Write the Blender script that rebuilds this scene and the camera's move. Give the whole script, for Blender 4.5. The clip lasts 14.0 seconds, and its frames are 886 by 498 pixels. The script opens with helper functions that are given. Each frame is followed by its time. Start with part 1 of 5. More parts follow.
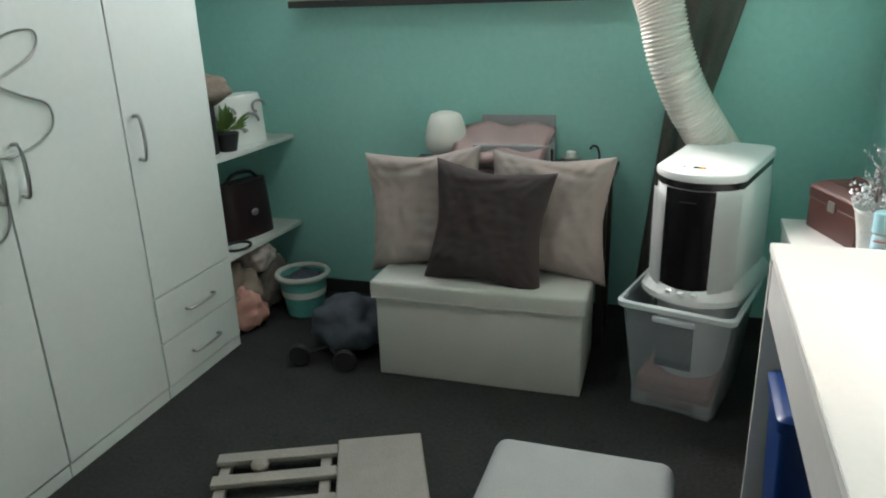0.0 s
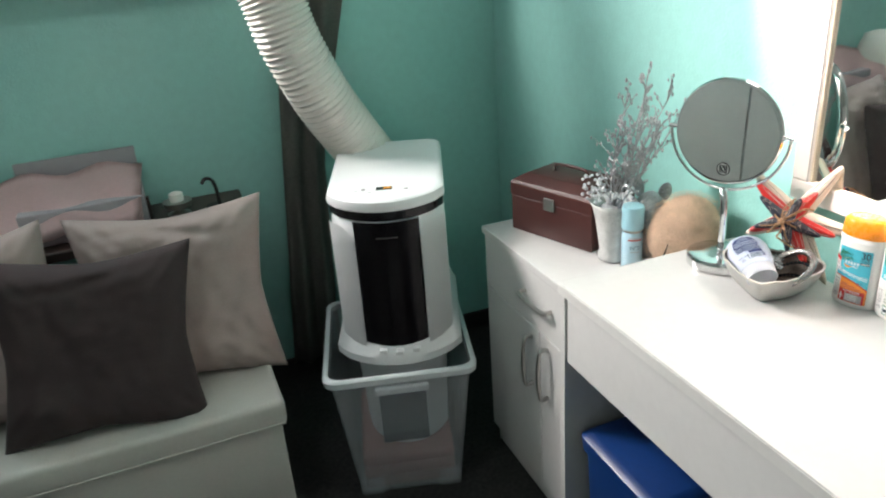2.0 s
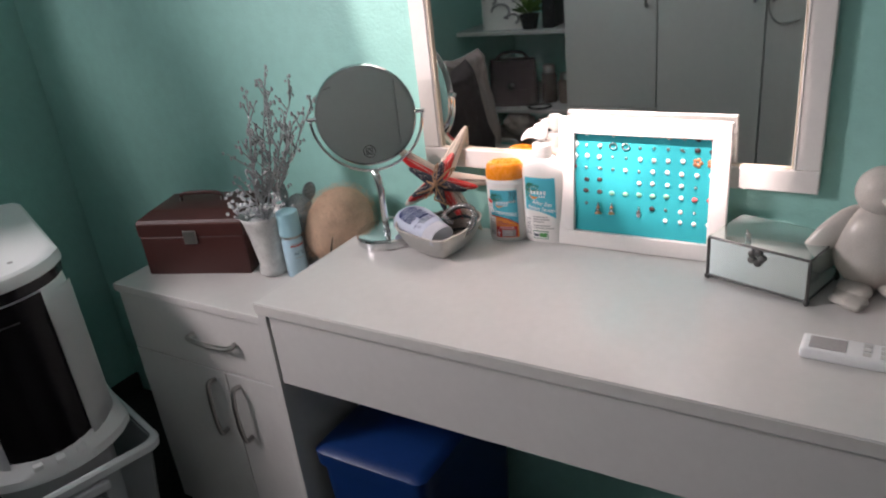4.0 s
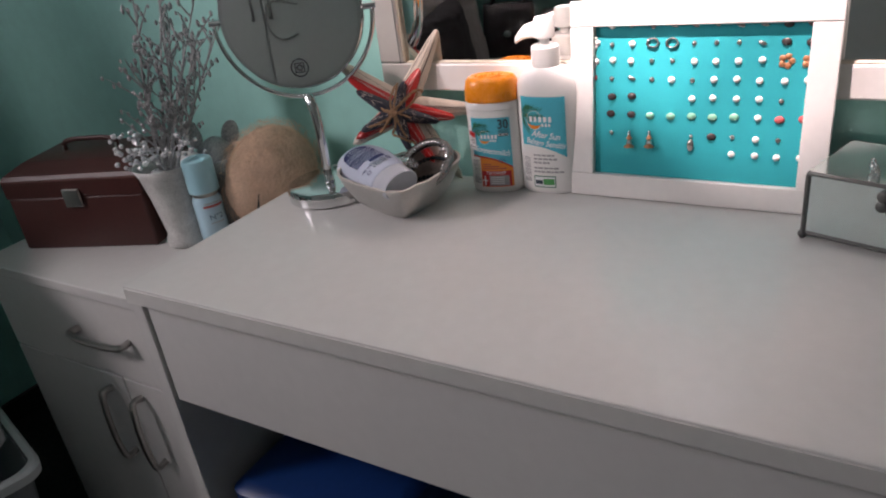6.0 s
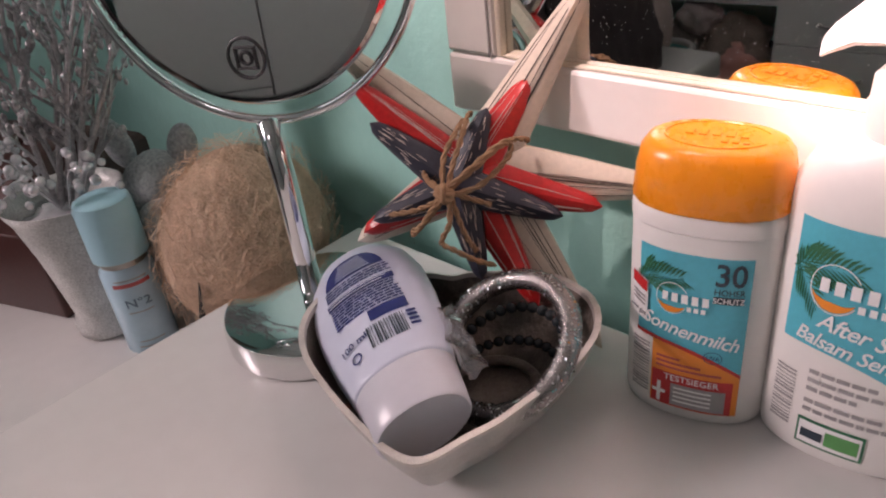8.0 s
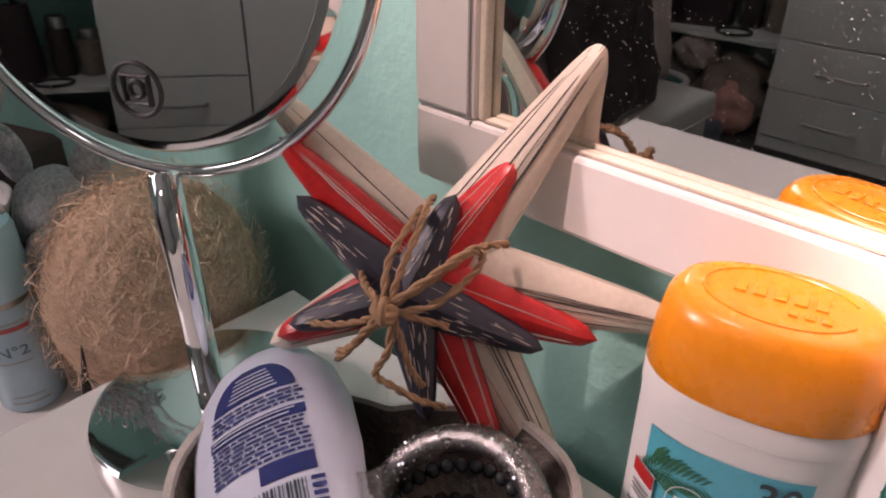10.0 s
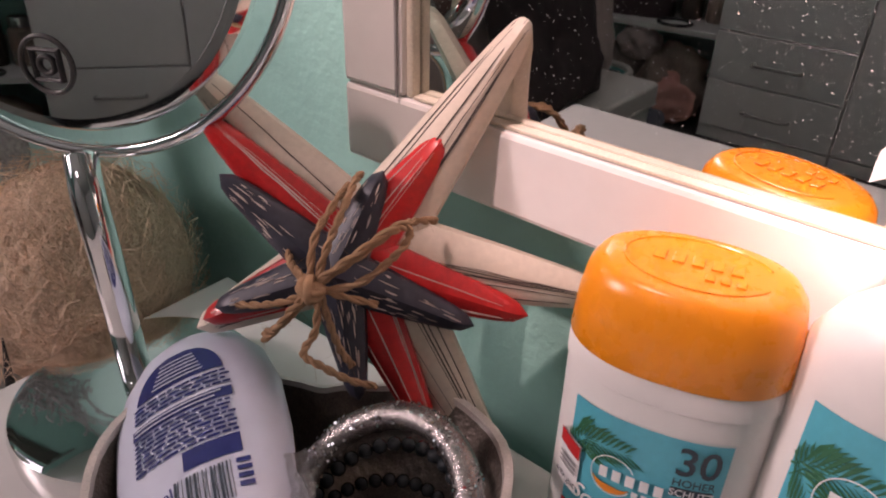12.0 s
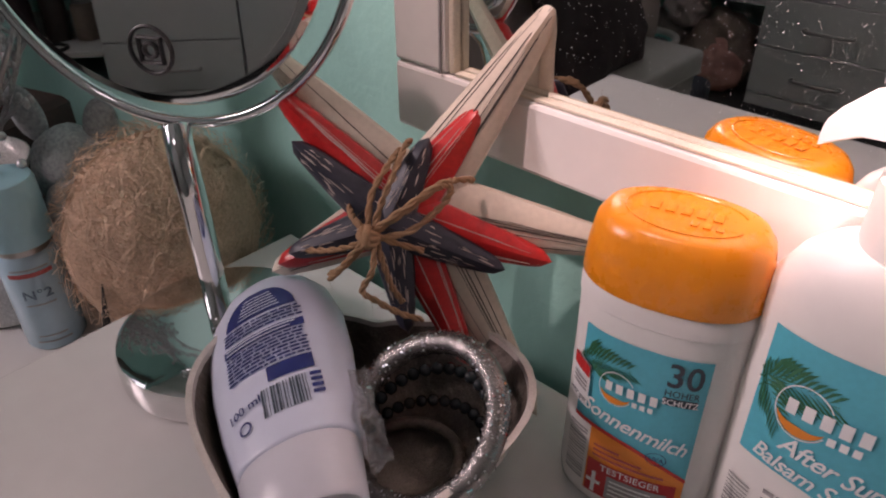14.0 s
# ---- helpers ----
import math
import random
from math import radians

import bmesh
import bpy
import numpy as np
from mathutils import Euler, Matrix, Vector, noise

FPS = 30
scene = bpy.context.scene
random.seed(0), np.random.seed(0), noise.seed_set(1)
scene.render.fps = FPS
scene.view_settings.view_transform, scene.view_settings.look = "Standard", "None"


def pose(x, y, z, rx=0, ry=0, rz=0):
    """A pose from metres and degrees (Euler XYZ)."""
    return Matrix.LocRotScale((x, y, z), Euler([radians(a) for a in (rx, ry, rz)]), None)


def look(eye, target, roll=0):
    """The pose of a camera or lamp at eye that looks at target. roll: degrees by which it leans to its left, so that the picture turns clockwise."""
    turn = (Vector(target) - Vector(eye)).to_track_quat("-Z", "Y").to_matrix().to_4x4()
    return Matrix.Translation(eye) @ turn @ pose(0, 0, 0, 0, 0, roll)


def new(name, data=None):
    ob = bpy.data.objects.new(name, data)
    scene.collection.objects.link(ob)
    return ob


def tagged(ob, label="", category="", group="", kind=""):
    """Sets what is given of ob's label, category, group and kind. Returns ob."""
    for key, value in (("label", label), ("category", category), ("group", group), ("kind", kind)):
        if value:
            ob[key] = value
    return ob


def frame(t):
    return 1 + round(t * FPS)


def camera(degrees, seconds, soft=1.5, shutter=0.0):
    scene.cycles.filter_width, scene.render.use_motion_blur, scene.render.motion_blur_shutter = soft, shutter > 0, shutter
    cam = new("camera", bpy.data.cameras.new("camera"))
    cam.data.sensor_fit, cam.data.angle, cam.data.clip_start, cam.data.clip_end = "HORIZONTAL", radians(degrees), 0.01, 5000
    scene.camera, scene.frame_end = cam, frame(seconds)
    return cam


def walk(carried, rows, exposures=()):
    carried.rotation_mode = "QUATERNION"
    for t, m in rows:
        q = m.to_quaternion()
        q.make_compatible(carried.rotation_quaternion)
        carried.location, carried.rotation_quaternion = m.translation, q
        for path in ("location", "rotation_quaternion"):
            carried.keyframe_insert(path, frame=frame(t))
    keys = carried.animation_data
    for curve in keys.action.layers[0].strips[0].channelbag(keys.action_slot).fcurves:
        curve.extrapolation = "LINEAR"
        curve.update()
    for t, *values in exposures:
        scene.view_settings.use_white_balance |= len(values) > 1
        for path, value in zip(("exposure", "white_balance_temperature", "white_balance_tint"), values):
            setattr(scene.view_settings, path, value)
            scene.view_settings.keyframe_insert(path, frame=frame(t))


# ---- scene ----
cam = camera(62.7, 14.0, soft=2.0, shutter=0.15)
PATH = [
    (0, (-0.22, -1.745, 1.307), (-0.816, 0.045, 0.645), -1.9),
    (0.5, (-0.253, -1.495, 1.352), (-0.868, 0.259, 0.615), -3.6),
    (0.6, (-0.263, -1.458, 1.372), (-0.848, 0.299, 0.617), -3.3),
    (1, (-0.372, -1.322, 1.366), (-0.649, 0.507, 0.606), -4.4),
    (1.5, (-0.518, -1.231, 1.315), (-0.322, 0.621, 0.585), -3.7),
    (1.8, (-0.545, -1.103, 1.346), (-0.089, 0.672, 0.546), -4.1),
    (2, (-0.578, -1.009, 1.322), (0.049, 0.711, 0.519), -4.3),
    (2.5, (-0.651, -0.816, 1.322), (0.168, 0.809, 0.492), -5.4),
    (3, (-0.74, -0.798, 1.307), (0.376, 0.656, 0.506), -6.7),
    (3.5, (-0.707, -0.855, 1.284), (0.632, 0.39, 0.473), -7.5),
    (4, (-0.721, -0.851, 1.274), (0.81, 0.144, 0.458), -6.6),
    (4.2, (-0.648, -0.876, 1.256), (0.86, 0.113, 0.391), -8.0),
    (6.3, (-0.323, -0.688, 1.079), (1.174, 0.303, 0.197), -7.6),
    (6.5, (-0.239, -0.678, 1.074), (1.151, 0.422, 0.149), -9.5),
    (7, (-0.113, -0.525, 1.044), (1.106, 0.772, 0.132), -9.3),
    (7.5, (0.008, -0.441, 1.017), (1.193, 0.825, 0.02), -8.9),
    (8, (0.085, -0.41, 1.013), (1.274, 0.829, -0.013), -7.1),
    (8.5, (0.111, -0.389, 1.018), (1.33, 0.804, -0.027), -4.1),
    (8.7, (0.125, -0.378, 1.019), (1.325, 0.845, -0.013), -2.8),
    (10.8, (0.178, -0.33, 0.998), (1.458, 0.788, -0.056), 2.5),
    (11, (0.176, -0.328, 0.998), (1.467, 0.767, -0.066), 2.6),
    (11.5, (0.178, -0.333, 0.997), (1.489, 0.754, -0.052), 1.5),
    (12, (0.18, -0.347, 0.998), (1.501, 0.731, -0.048), 1.3),
    (12.5, (0.178, -0.366, 1.0), (1.511, 0.685, -0.057), -0.3),
    (13, (0.175, -0.375, 1.002), (1.474, 0.688, -0.086), -1.8),
    (13.5, (0.172, -0.371, 1.005), (1.431, 0.729, -0.092), -1.4),
    (14, (0.146, -0.38, 1.019), (1.353, 0.76, -0.096), -0.7),
]
EXPOSURES = (
    (0.0, 0.75, 6700, 12), (0.5, 0.78, 6700, 12), (1.0, 0.88, 6700, 12), (1.5, 0.92, 6600, 12), (2.2, 0.32, 6600, 15), (3.0, -0.12, 6650, 20), (3.5, -0.36, 6650, 23), (4.2, -0.74, 6650, 26),
    (6.5, -1.17, 6600, 27), (7.0, -0.95, 6800, 32), (7.5, -0.85, 7000, 36), (8.7, -0.82, 7250, 41), (11.0, -0.9, 7350, 43), (12.0, -0.99, 7350, 43), (13.0, -1.22, 7150, 41), (14.0, -1.27, 7150, 41),
)
walk(cam, [(t, look(eye, target, roll)) for t, eye, target, roll in PATH], EXPOSURES)

# ---- light ----
world = bpy.data.worlds.new("world")
scene.world = world
world.use_nodes = True
wn = world.node_tree.nodes
wl = world.node_tree.links
sky = wn.new("ShaderNodeTexSky")
sky.sky_type, sky.sun_disc = "NISHITA", False
sky.sun_elevation, sky.sun_rotation = radians(30), radians(200)
wn["Background"].inputs["Strength"].default_value = 0.1
wl.new(sky.outputs["Color"], wn["Background"].inputs["Color"])


def lamp(name, kind, m, energy, colour, **more):
    data = bpy.data.lights.new(name, kind)
    data.energy, data.color = energy, colour
    ob = new(name, data)
    ob.matrix_world = m
    return ob, data


# daylight in the window's opening
ob, data = lamp("window_daylight", "AREA", look((-1.05, 1.10, 1.75), (-0.95, -0.6, 0.9)), 11.0, (0.84, 0.94, 1.0))
data.shape, data.size, data.size_y = "RECTANGLE", 1.2, 0.7
# ceiling lamp over the middle of the room
ob, data = lamp("ceiling_bulb", "POINT", Matrix.Translation((-1.0, -0.25, 2.20)), 6.2, (0.93, 0.98, 1.0))
data.shadow_soft_size = 0.12
# the rail above the dressing table: three spots
for x, y, aim, power, cone in ((-0.10, 0.02, (0.44, -0.18, 1.37), 160.0, 29.5), (-0.10, -0.275, (0.44, -0.40, 1.185), 520.0, 18.0), (-0.10, -0.40, (0.44, -0.55, 1.145), 640.0, 18.0)):
    ob, data = lamp("rail_spot_bulb", "SPOT", look((x, y, 2.20), aim), power, (1.0, 0.87, 0.80))
    data.spot_size, data.spot_blend, data.shadow_soft_size = radians(cone), 0.25 if cone > 20 else 0.12, 0.02
# brighter daylight through the half of the window that the curtain leaves free
ob, data = lamp("window_strip_daylight", "AREA", look((-0.98, 1.09, 1.74), (0.42, -0.12, 1.0)), 6.5, (1.0, 0.96, 0.92))
data.shape, data.size, data.size_y, data.spread = "RECTANGLE", 0.30, 0.40, radians(75)

# ---- materials ----


def mat(name, colour, rough=0.5, metal=0.0, vary=0.12, scale=12.0, bump=0.0, bump_scale=200.0, coat=0.0, dark=None, stain=0.35, specular=0.5):
    """A surface with stains of a broad noise and grain of a fine one."""
    m = bpy.data.materials.new(name)
    m.use_nodes = True
    n, l = m.node_tree.nodes, m.node_tree.links
    p = n["Principled BSDF"]
    p.inputs["Metallic"].default_value = metal
    p.inputs["Coat Weight"].default_value = coat
    p.inputs["Specular IOR Level"].default_value = specular
    where = n.new("ShaderNodeTexCoord")
    broad, fine = n.new("ShaderNodeTexNoise"), n.new("ShaderNodeTexNoise")
    broad.inputs["Scale"].default_value, broad.inputs["Detail"].default_value = scale, 4
    fine.inputs["Scale"].default_value, fine.inputs["Detail"].default_value = scale * 14, 3
    for t in (broad, fine):
        l.new(where.outputs["Object"], t.inputs["Vector"])
    both = n.new("ShaderNodeMath")
    both.operation = "MULTIPLY_ADD"
    l.new(fine.outputs["Fac"], both.inputs[0])
    both.inputs[1].default_value = 1 - stain
    scaled = n.new("ShaderNodeMath")
    scaled.operation = "MULTIPLY"
    l.new(broad.outputs["Fac"], scaled.inputs[0])
    scaled.inputs[1].default_value = stain
    l.new(scaled.outputs[0], both.inputs[2])
    ramp = n.new("ShaderNodeValToRGB")
    low = dark or [c * (1 - vary) for c in colour]
    high = [min(1, c * (1 + vary * 0.6)) for c in colour]
    ramp.color_ramp.elements[0].position, ramp.color_ramp.elements[1].position = 0.3, 0.7
    ramp.color_ramp.elements[0].color, ramp.color_ramp.elements[1].color = (*low[:3], 1), (*high[:3], 1)
    l.new(both.outputs[0], ramp.inputs["Fac"])
    l.new(ramp.outputs["Color"], p.inputs["Base Color"])
    span = n.new("ShaderNodeMapRange")
    span.inputs["To Min"].default_value, span.inputs["To Max"].default_value = max(0.02, rough * 0.85), min(1, rough * 1.15)
    l.new(both.outputs[0], span.inputs["Value"])
    l.new(span.outputs["Result"], p.inputs["Roughness"])
    if bump:
        rel = n.new("ShaderNodeTexNoise")
        rel.inputs["Scale"].default_value, rel.inputs["Detail"].default_value = bump_scale, 2
        l.new(where.outputs["Object"], rel.inputs["Vector"])
        b = n.new("ShaderNodeBump")
        b.inputs["Strength"].default_value, b.inputs["Distance"].default_value = bump, 0.4 / bump_scale
        l.new(rel.outputs["Fac"], b.inputs["Height"])
        l.new(b.outputs["Normal"], p.inputs["Normal"])
    return m


def clear(name, colour, rough, weight, ior=1.45):
    m = mat(name, colour, rough, vary=0.03)
    p = m.node_tree.nodes["Principled BSDF"]
    p.inputs["Transmission Weight"].default_value, p.inputs["IOR"].default_value = weight, ior
    return m


TEAL = mat("teal wall paint", (0.33, 0.65, 0.59), 0.42, vary=0.06, scale=3, bump=0.35, bump_scale=150)
CARPET = mat("dark grey carpet", (0.034, 0.0345, 0.033), 0.95, vary=0.4, scale=6, bump=0.9, bump_scale=420, specular=0.1)
CEIL = mat("white ceiling paint", (0.75, 0.75, 0.72), 0.8, vary=0.04)
DARKSTRIP = mat("dark wall foot strip", (0.03, 0.03, 0.03), 0.6)
WHITE = mat("white laminate", (0.66, 0.65, 0.63), 0.25, vary=0.03, scale=5, bump=0.04, bump_scale=900)
WHITE_EDGE = mat("white laminate edge", (0.66, 0.65, 0.62), 0.4, vary=0.05, scale=5)
WARDROBE = mat("white wardrobe board", (0.62, 0.63, 0.60), 0.38, vary=0.03, scale=3)
GAP = mat("dark joint", (0.05, 0.05, 0.05), 0.8)
STEEL = mat("brushed steel", (0.42, 0.41, 0.39), 0.3, 1.0, vary=0.1, scale=30)
CHROME = mat("chrome", (0.78, 0.78, 0.78), 0.06, 1.0, vary=0.02)
GLASS_MIRROR = mat("mirror silver", (0.86, 0.87, 0.86), 0.015, 1.0, vary=0.01)
LEATHERETTE = mat("white faux leather", (0.50, 0.50, 0.46), 0.5, vary=0.05, scale=10, bump=0.2, bump_scale=500)
BEIGE = mat("beige pillow cloth", (0.36, 0.295, 0.275), 0.85, vary=0.08, scale=20, bump=0.4, bump_scale=900, specular=0.2)
TAUPE = mat("brown grey pillow cloth", (0.056, 0.043, 0.043), 0.9, vary=0.12, scale=20, bump=0.4, bump_scale=900, specular=0.2)
AC_WHITE = mat("white appliance plastic", (0.82, 0.83, 0.83), 0.32, vary=0.02)
AC_BLACK = mat("black gloss plastic", (0.012, 0.010, 0.012), 0.22, vary=0.1)
HOSE = mat("white hose plastic", (0.70, 0.66, 0.61), 0.26, vary=0.05)
CURTAIN = mat("grey brown curtain cloth", (0.24, 0.235, 0.21), 0.9, vary=0.15, scale=9, bump=0.3, bump_scale=600, specular=0.1)
BOXPLASTIC = clear("clear box plastic", (0.88, 0.92, 0.94), 0.18, 0.84, 1.08)
MAROON = mat("maroon leather", (0.062, 0.017, 0.014), 0.42, vary=0.2, scale=20, bump=0.3, bump_scale=450)
VASE = mat("pearly white vase", (0.60, 0.60, 0.58), 0.3, vary=0.4, scale=45, bump=0.3, bump_scale=120)
DEO_BLUE = mat("pale blue plastic", (0.34, 0.60, 0.68), 0.35, vary=0.03)
DEO_CLEAR = mat("pale blue bottle", (0.42, 0.62, 0.72), 0.2, vary=0.05)
TWIG = mat("silver glitter twig", (0.55, 0.54, 0.55), 0.35, 0.5, vary=0.5, scale=300, dark=(0.12, 0.11, 0.11))
BEADGLASS = mat("glassy beads", (0.72, 0.72, 0.74), 0.12, 0.35, vary=0.3, scale=200)
SISAL = mat("sisal fibre", (0.80, 0.60, 0.44), 0.85, vary=0.35, scale=40, specular=0.2)
SISAL_IN = mat("sisal core", (0.66, 0.47, 0.33), 0.9, vary=0.4, scale=60, bump=0.8, bump_scale=260, specular=0.2)
PLUSH = mat("grey plush", (0.34, 0.37, 0.38), 0.95, vary=0.5, scale=25, bump=0.7, bump_scale=700)
STARWHITE = mat("worn white paint on wood", (0.66, 0.58, 0.48), 0.55, vary=0.1, scale=25)
STARRED = mat("worn red paint on wood", (0.56, 0.022, 0.020), 0.32, vary=0.2, scale=30)
STARBLUE = mat("worn navy paint on wood", (0.022, 0.024, 0.040), 0.45, vary=0.3, scale=30)
SCRATCH = mat("bare wood scratch", (0.62, 0.52, 0.46), 0.6, vary=0.2, scale=200)
DARKLINE = mat("dark wood groove", (0.05, 0.042, 0.038), 0.8)
JUTE = mat("jute twine", (0.36, 0.22, 0.13), 0.9, vary=0.35, scale=300, bump=0.5, bump_scale=2000, specular=0.1)
BOWL_OUT = mat("pewter bowl metal", (0.52, 0.51, 0.49), 0.42, 0.75, vary=0.12, scale=60, bump=0.25, bump_scale=220)
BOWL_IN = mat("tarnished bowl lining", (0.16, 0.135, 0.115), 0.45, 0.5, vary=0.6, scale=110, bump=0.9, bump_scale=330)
GLITTER = mat("silver glitter cord", (0.34, 0.32, 0.31), 0.24, 0.85, vary=0.9, scale=900, dark=(0.05, 0.045, 0.045), bump=1.0, bump_scale=1300, stain=0.05)
DARKBEAD = mat("dark glass beads", (0.022, 0.028, 0.032), 0.15, vary=0.4, scale=300)
CREAMWHITE = mat("white bottle plastic", (0.83, 0.81, 0.78), 0.34, vary=0.02)
ORANGE = mat("orange cap plastic", (0.98, 0.31, 0.015), 0.28, vary=0.03)
LABELBLUE = mat("turquoise label", (0.055, 0.47, 0.58), 0.35, vary=0.08, scale=30)
LABELORANGE = mat("orange label", (0.86, 0.27, 0.03), 0.35, vary=0.06)
LABELRED = mat("red print", (0.60, 0.03, 0.03), 0.4)
LABELGREEN = mat("green print", (0.02, 0.16, 0.08), 0.4)
LEAFGREEN = mat("light green print", (0.08, 0.33, 0.10), 0.4)
PRINTWHITE = mat("white print", (0.86, 0.86, 0.86), 0.4, vary=0.02)
PRINTDARK = mat("dark print", (0.03, 0.05, 0.07), 0.4)
PRINTGREY = mat("grey print", (0.35, 0.34, 0.34), 0.5)
NAVY = mat("navy print", (0.012, 0.022, 0.13), 0.4)
LOTION = mat("pale blue lotion plastic", (0.53, 0.58, 0.69), 0.3, vary=0.03)
LOTION_CAP = mat("pearl grey cap plastic", (0.50, 0.51, 0.56), 0.3, vary=0.03)
BAG = clear("clear wrapper", (0.95, 0.95, 0.95), 0.05, 0.97, 1.12)
FRAMEWHITE = mat("white frame lacquer", (0.80, 0.77, 0.74), 0.34, vary=0.03, scale=8)
FRAMELIP = mat("cream frame lip", (0.72, 0.65, 0.53), 0.45, vary=0.15, scale=60)
FELT = mat("turquoise backing cloth", (0.0, 0.34, 0.38), 0.75, vary=0.1, scale=40)
SILVER = mat("silver jewellery", (0.62, 0.60, 0.58), 0.18, 0.95, vary=0.3, scale=200)
STONE_G = mat("pale green stone", (0.20, 0.48, 0.34), 0.2, vary=0.2)
STONE_R = mat("rose stone", (0.55, 0.12, 0.12), 0.25, vary=0.2)
STONE_O = mat("copper flower", (0.55, 0.24, 0.12), 0.3, 0.5, vary=0.2)
STONE_D = mat("dark stone", (0.05, 0.04, 0.04), 0.2, vary=0.2)
PANE = mat("mirrored casket glass", (0.66, 0.75, 0.73), 0.12, 0.8, vary=0.03)
LEAD = mat("dark lead strip", (0.13, 0.13, 0.125), 0.4, 0.7, vary=0.2)
CERAMIC = mat("grey white glazed ceramic", (0.62, 0.58, 0.53), 0.22, vary=0.14, scale=40)
BLUEBOX = mat("blue plastic", (0.004, 0.035, 0.16), 0.35, vary=0.12, scale=8)
PINK = mat("pale pink cloth", (0.78, 0.58, 0.57), 0.8, vary=0.08, scale=15)
GREYBOARD = mat("grey board", (0.36, 0.34, 0.36), 0.6, vary=0.06)
LAMPWHITE = mat("frosted white glass", (0.74, 0.72, 0.67), 0.5, vary=0.03)
DARKWOOD = mat("dark stained wood", (0.045, 0.030, 0.024), 0.5, vary=0.3, scale=20)
MINT = mat("mint plastic", (0.12, 0.42, 0.37), 0.4, vary=0.05)
GREYCLOTH = mat("blue grey bag cloth", (0.085, 0.095, 0.115), 0.9, vary=0.5, scale=18, bump=0.6, bump_scale=300, specular=0.1)
BLACK = mat("black rubber", (0.012, 0.012, 0.012), 0.6)
TANCLOTH = mat("tan plush", (0.25, 0.19, 0.15), 0.95, vary=0.4, scale=15, bump=0.6, bump_scale=500)
SKINPINK = mat("salmon cloth", (0.55, 0.27, 0.22), 0.9, vary=0.1)
GREENISH = mat("leaf green plastic", (0.10, 0.19, 0.04), 0.5, vary=0.3)
CHAIRWOOD = mat("whitewashed wood", (0.26, 0.235, 0.21), 0.6, vary=0.22, scale=14, bump=0.15, bump_scale=200)
CUSHION = mat("light grey seat cloth", (0.30, 0.31, 0.305), 0.9, vary=0.1, scale=14, bump=0.5, bump_scale=500)
AMBER = bpy.data.materials.new("amber display")
AMBER.use_nodes = True
AMBER.node_tree.nodes["Principled BSDF"].inputs["Base Color"].default_value = (0.3, 0.12, 0.01, 1)
AMBER.node_tree.nodes["Principled BSDF"].inputs["Emission Color"].default_value = (1.0, 0.45, 0.03, 1)
AMBER.node_tree.nodes["Principled BSDF"].inputs["Emission Strength"].default_value = 1.2

# ---- builders ----


def thing(name, m, label, category, group="", kind=""):
    ob = new(name)
    ob.empty_display_size = 0.02
    ob.matrix_world = m
    return tagged(ob, label, category, group, kind)


def part(name, bm, material, parent=None, label="", smooth=None, m=None):
    """One mesh object from a bmesh, under a thing or a part, in its frame."""
    me = bpy.data.meshes.new(name)
    bmesh.ops.recalc_face_normals(bm, faces=bm.faces)
    bm.to_mesh(me)
    bm.free()
    if smooth is not None:
        for f in me.polygons:
            f.use_smooth = True
        if smooth:
            me.set_sharp_from_angle(angle=radians(smooth))
    me.materials.append(material)
    ob = new(name, me)
    ob.parent = parent
    if m is not None:
        ob.matrix_basis = m
    return tagged(ob, label) if label else ob


def box(bm, x0, x1, y0, y1, z0, z1, bevel=0.0, seg=2, m=None):
    r = bmesh.ops.create_cube(bm, size=1.0)
    vs = r["verts"]
    for v in vs:
        v.co = Vector((x0 + (v.co.x + 0.5) * (x1 - x0), y0 + (v.co.y + 0.5) * (y1 - y0), z0 + (v.co.z + 0.5) * (z1 - z0)))
        if m is not None:
            v.co = m @ v.co
    if bevel:
        es = list({e for v in vs for e in v.link_edges})
        bmesh.ops.bevel(bm, geom=es, offset=bevel, segments=seg, profile=0.5, affect="EDGES")
    return bm


def boxes(*dims, bevel=0.0, seg=2):
    bm = bmesh.new()
    for d in dims:
        box(bm, *d, bevel=bevel, seg=seg)
    return bm


def loft(rings, closed=True, caps=(True, True), wrap=False):
    """Skins a list of rings of points."""
    bm = bmesh.new()
    rows = [[bm.verts.new(p) for p in ring] for ring in rings]
    n = len(rows[0])
    pairs = list(zip(rows, rows[1:])) + ([(rows[-1], rows[0])] if wrap else [])
    for a, b in pairs:
        for i in range(n if closed else n - 1):
            j = (i + 1) % n
            bm.faces.new((a[i], a[j], b[j], b[i]))
    if not wrap:
        if caps[0]:
            bm.faces.new(rows[0][::-1])
        if caps[1]:
            bm.faces.new(rows[-1])
    return bm


def lathe(profile, n=32, caps=(True, True)):
    return loft([[(r * math.cos(2 * math.pi * i / n), r * math.sin(2 * math.pi * i / n), z) for i in range(n)] for r, z in profile], caps=caps)


def smooth_path(points, steps=8):
    pts = [Vector(p) for p in points]
    out = []
    for i in range(len(pts) - 1):
        a, b, c, d = pts[max(0, i - 1)], pts[i], pts[i + 1], pts[min(len(pts) - 1, i + 2)]
        for s in range(steps):
            t = s / steps
            out.append(0.5 * ((2 * b) + (c - a) * t + (2 * a - 5 * b + 4 * c - d) * t * t + (3 * b - a - 3 * c + d) * t ** 3))
    return out + [pts[-1]]


